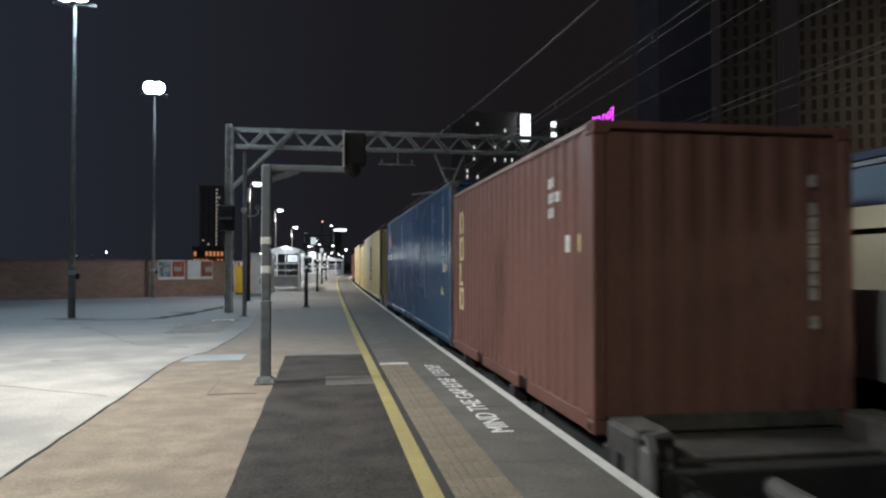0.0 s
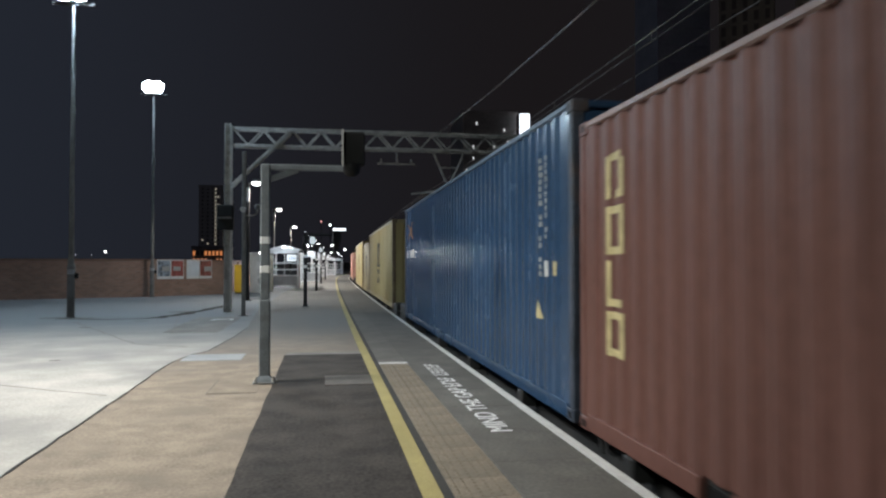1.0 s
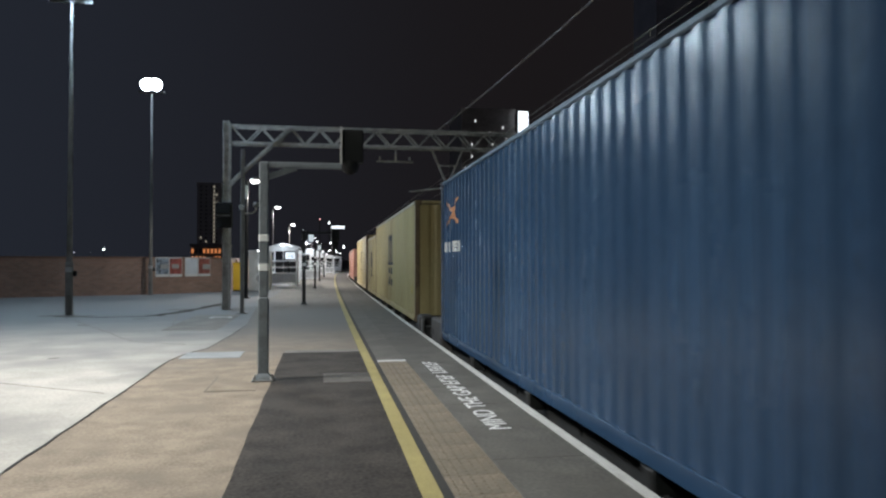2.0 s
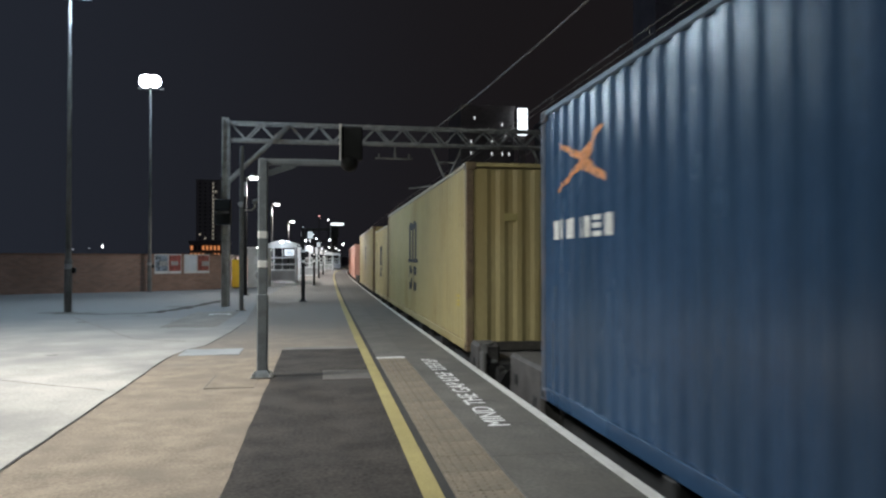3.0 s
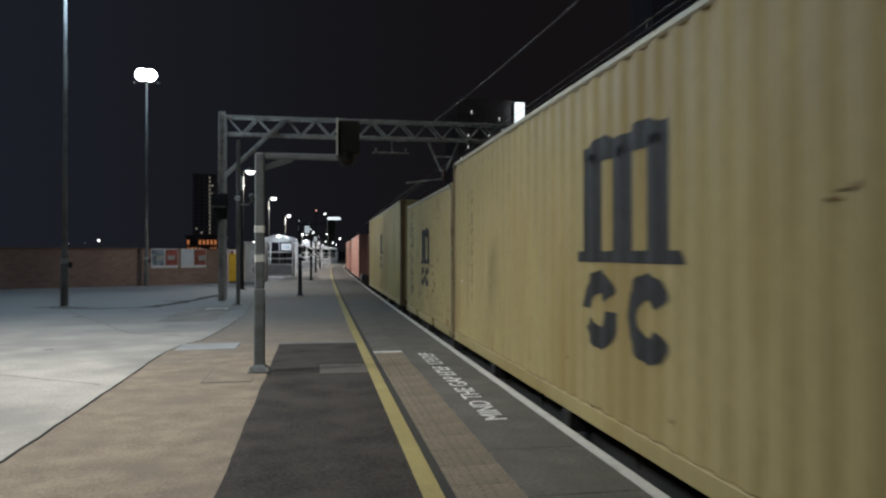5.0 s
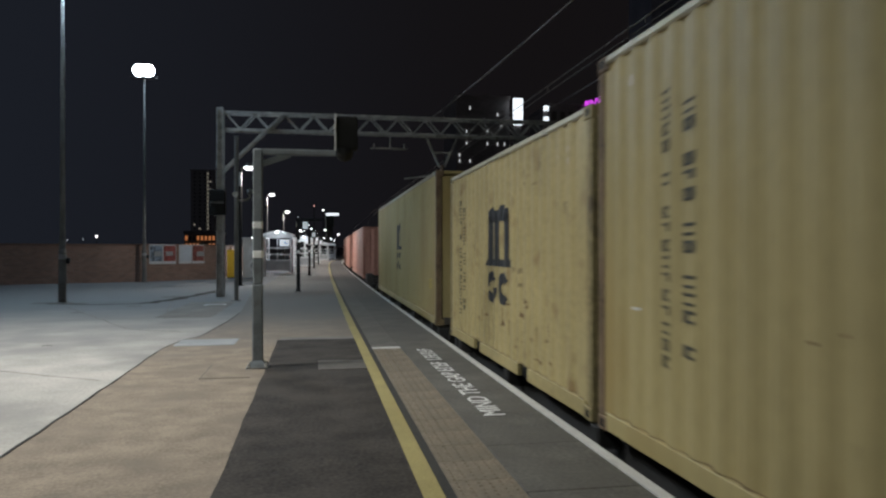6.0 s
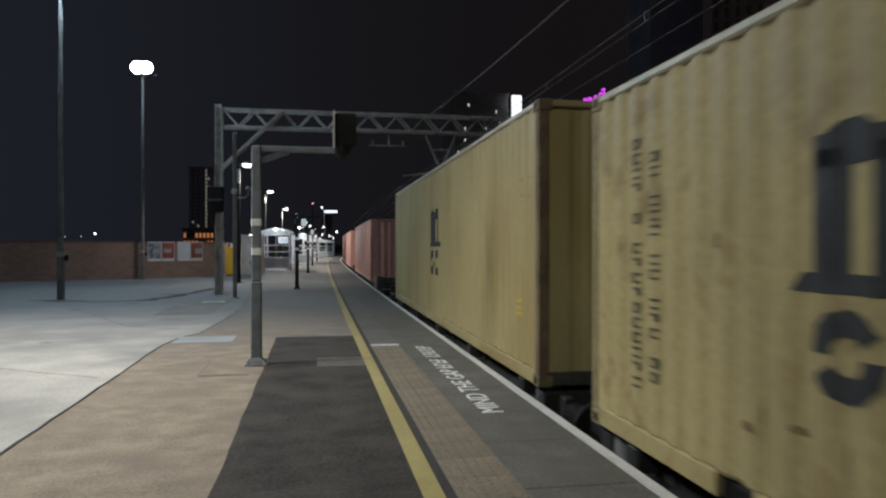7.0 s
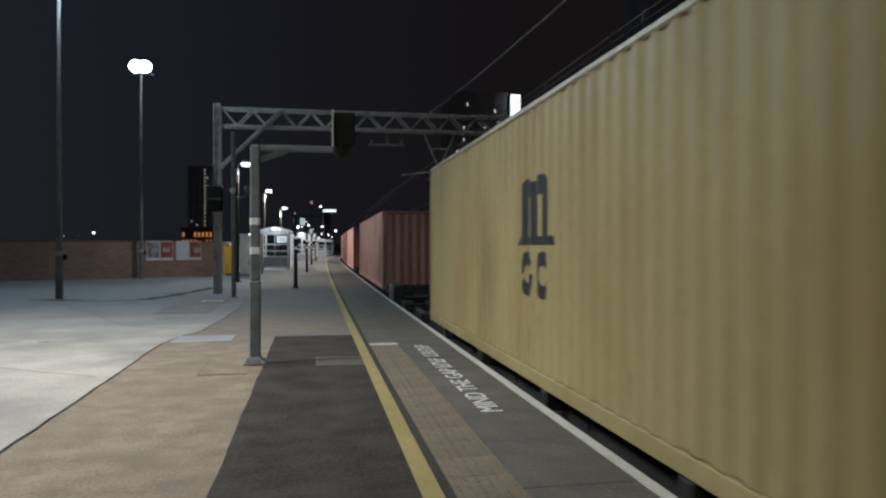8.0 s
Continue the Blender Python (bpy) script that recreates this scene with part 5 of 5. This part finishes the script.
lit = thing("lit_tower_sign", "bright white vertical sign box on a far building", "sign", at=pose(32.9, 119.8, 0))
part("panel", B(0.1, 1.8, 0, 0.4, 22.6, 27.2, bevel=0.1), M_SIGNWHITE, lit)
part("mount", B(0.5, 1.5, 0.4, 1.2, -1.4, 26), M_TOWERDARK, lit)
lit = thing("lit_square_sign", "two small white lit squares on a far building", "sign", at=pose(38.3, 119.8, 0))
part("panel", B(0.1, 1.0, 0, 0.4, 25.2, 26.1, bevel=0.08), M_SIGNWHITE, lit)
part("panel", B(0.1, 1.0, 0, 0.4, 23.5, 24.2, bevel=0.08), M_SIGNWHITE, lit)
part("mount", B(0.2, 0.9, 0.4, 1.2, -1.4, 26), M_TOWERDARK, lit)
neon = thing("purple_sign", "glowing purple sign on a roof, unreadable shapes", "sign", at=pose(46.8, 122.4, 0.0, 0, 0, 0))
for strokes in (((0.0, 26.9, 0.15, 27.7), (0.15, 27.7, 0.45, 27.05), (0.45, 27.05, 0.75, 27.8)), ((1.0, 26.95, 1.15, 27.9), (1.15, 27.9, 1.7, 27.2)), ((1.9, 27.1, 2.0, 28.2), (2.0, 28.2, 2.5, 28.1), (2.5, 28.1, 2.55, 27.3)), ((2.8, 27.5, 2.9, 28.6), (2.9, 28.6, 3.4, 28.8), (3.4, 28.8, 3.35, 27.8), (3.35, 27.8, 2.8, 27.5)), ((3.7, 26.95, 3.85, 29.5), (3.3, 29.2, 3.9, 29.55))):
    bm = bmesh.new()
    for xa, za, xb, zb in strokes:
        tube(bm, (xa, 0.1, za), (xb, 0.1, zb), 0.12, seg=8)
    part("letter_shape", bm, M_SIGNPURPLE, neon)
part("rail", B(-0.2, 4.4, 0.26, 0.36, 26.6, 26.85), M_TOWERDARK, neon)


def far_light(x, y, z, size, material, label):
    f = thing("distant_light", label, "lamp", group="distant lights", at=pose(x, y, 0))
    bm = bmesh.new()
    bmesh.ops.create_icosphere(bm, subdivisions=1, radius=size, matrix=pose(0, 0, z))
    part("globe", bm, material, f)
    part("pole", T((0, 0, -1.4), (0, 0, z), 0.08, seg=6), M_DARK, f)


for x, y, z, s, m in ((-55.4, 200, 4.9, 0.42, M_LAMPGLOW), (-62.5, 200, 4.1, 0.2, M_SIGNWHITE), (-58.7, 200, 4.2, 0.15, M_SIGNWHITE), (-0.25, 120, 8.5, 0.2, M_SIGNRED), (1.2, 120, 7.9, 0.25, M_LAMPGLOW), (1.6, 130, 4.9, 0.3, M_LAMPGLOW), (-0.6, 105, 4.4, 0.2, M_LAMPGLOW), (-1.9, 95, 3.9, 0.22, M_LAMPGLOW), (4.5, 150, 4.6, 0.35, M_LAMPGLOW), (3.0, 160, 4.0, 0.3, M_LAMPGLOW), (-1.45, 100, 4.0, 0.16, M_LAMPGLOW), (0.1, 110, 4.1, 0.18, M_LAMPGLOW), (1.3, 118, 3.4, 0.2, M_LAMPGLOW), (2.6, 126, 3.3, 0.2, M_LAMPGLOW), (3.3, 132, 3.1, 0.2, M_LAMPGLOW), (0.9, 112, 2.8, 0.16, M_LAMPGLOW), (-2.2, 92, 5.5, 0.1, M_SIGNWHITE), (56.5, 122, 26.0, 0.28, M_SIGNRED)):
    far_light(x, y, z, s * 0.6, m, "small distant lamp glowing in the dark")
# Added lamp mast out of view, only there to brighten the concrete towers.
fill_mast = thing("added_fill_mast", "added unseen mast whose lamp brightens the concrete towers", "lamp post", at=pose(105, 95, 0))
part("column", T((0, 0, -1.4), (0, 0, 30), 0.25, 0.12), M_GREYPAINT, fill_mast)
part("lamp_head", B(-0.5, 0.5, -0.5, 0.5, 30.0, 30.3, bevel=0.08), M_GREYPAINT, fill_mast)
lamp("added_fill_light", (105, 95, 29.6), 9000, WARM, 0.4)
bar_sign = thing("lit_bar_sign", "long white lit bar far along the platform", "sign", at=pose(2.0, 140, 0))
part("panel", B(-0.1, 2.3, 0, 0.3, 8.0, 8.4), M_SIGNWHITE, bar_sign)
part("post", B(1.0, 1.2, 0.3, 0.5, -1.4, 8.6), M_DARK, bar_sign)
for y in (101, 118):
    shelter(-2.4 + bend(y), y, 2.2, 4, "far white framed waiting shelter with lit roof")
    # Light with no lamp body, added to brighten the platform's far end.
    lamp("platform_lamp_light", (0.2 + bend(y), y - 4, 3.4), 350, COOL, 0.15)
tagged(part("dark_treeline", B(-400, 400, 420, 425, -1.4, 3), M_TOWERDARK), "far dark skyline beyond the railway", "backdrop", kind="structure")

# ---- paving pieces by the platform edge ----
me_cop = bpy.data.meshes.new("coping_slab")
t = bmesh.new()
box(t, 1.213, 1.929, 0.003, 1.017, -0.058, 0.0, bevel=0.006)
t.to_mesh(me_cop)
t.free()
me_cop.materials.append(M_COPING)
for i in range(20):
    y = 6.15 + 1.02 * (i - 15.0)
    if y + 1.02 < 10.46:
        share("coping_slab", me_cop, platform, pose(0, y, random.uniform(-0.0015, 0.0015)))
me_t = bpy.data.meshes.new("tactile_slab")
t = bmesh.new()
box(t, 0.803, 1.207, 0.003, 0.402, -0.058, 0.0, bevel=0.004)
for i in range(6):
    for j in range(6):
        bmesh.ops.create_cone(t, cap_ends=True, segments=6, radius1=0.0135, radius2=0.008, depth=0.006, matrix=Matrix.Translation((0.803 + 0.404 * (i + 0.5) / 6, 0.003 + 0.4 * (j + (0.75 if i % 2 else 0.25)) / 6, 0.003)))
t.to_mesh(me_t)
t.free()
me_t.materials.append(M_TACTILE)
for i in range(38):
    y = 10.05 - 0.405 * (i + 0)
    share("tactile_slab", me_t, platform, pose(0, y, random.uniform(-0.001, 0.001)))
part("tactile_end", B(0.803, 1.207, 10.45, 10.62, -0.058, 0.003), M_WHITE_LINE, platform, "pale end strip of the tactile paving")


# ---- movement of the train ----
def motions():
    ticks = [0.25 * i for i in range(33)]
    for ob, s, z in train:
        walk(ob, [(t, rails_pose(s - SPEED * t, z)) for t in ticks])
    turn = SPEED / 0.42
    for ws, y in spinning:
        walk(ws, [(0.1 * i, Matrix.Translation((0, y, -0.515)) @ Matrix.Rotation(turn * 0.1 * i, 4, "X")) for i in range(81)])


motions()
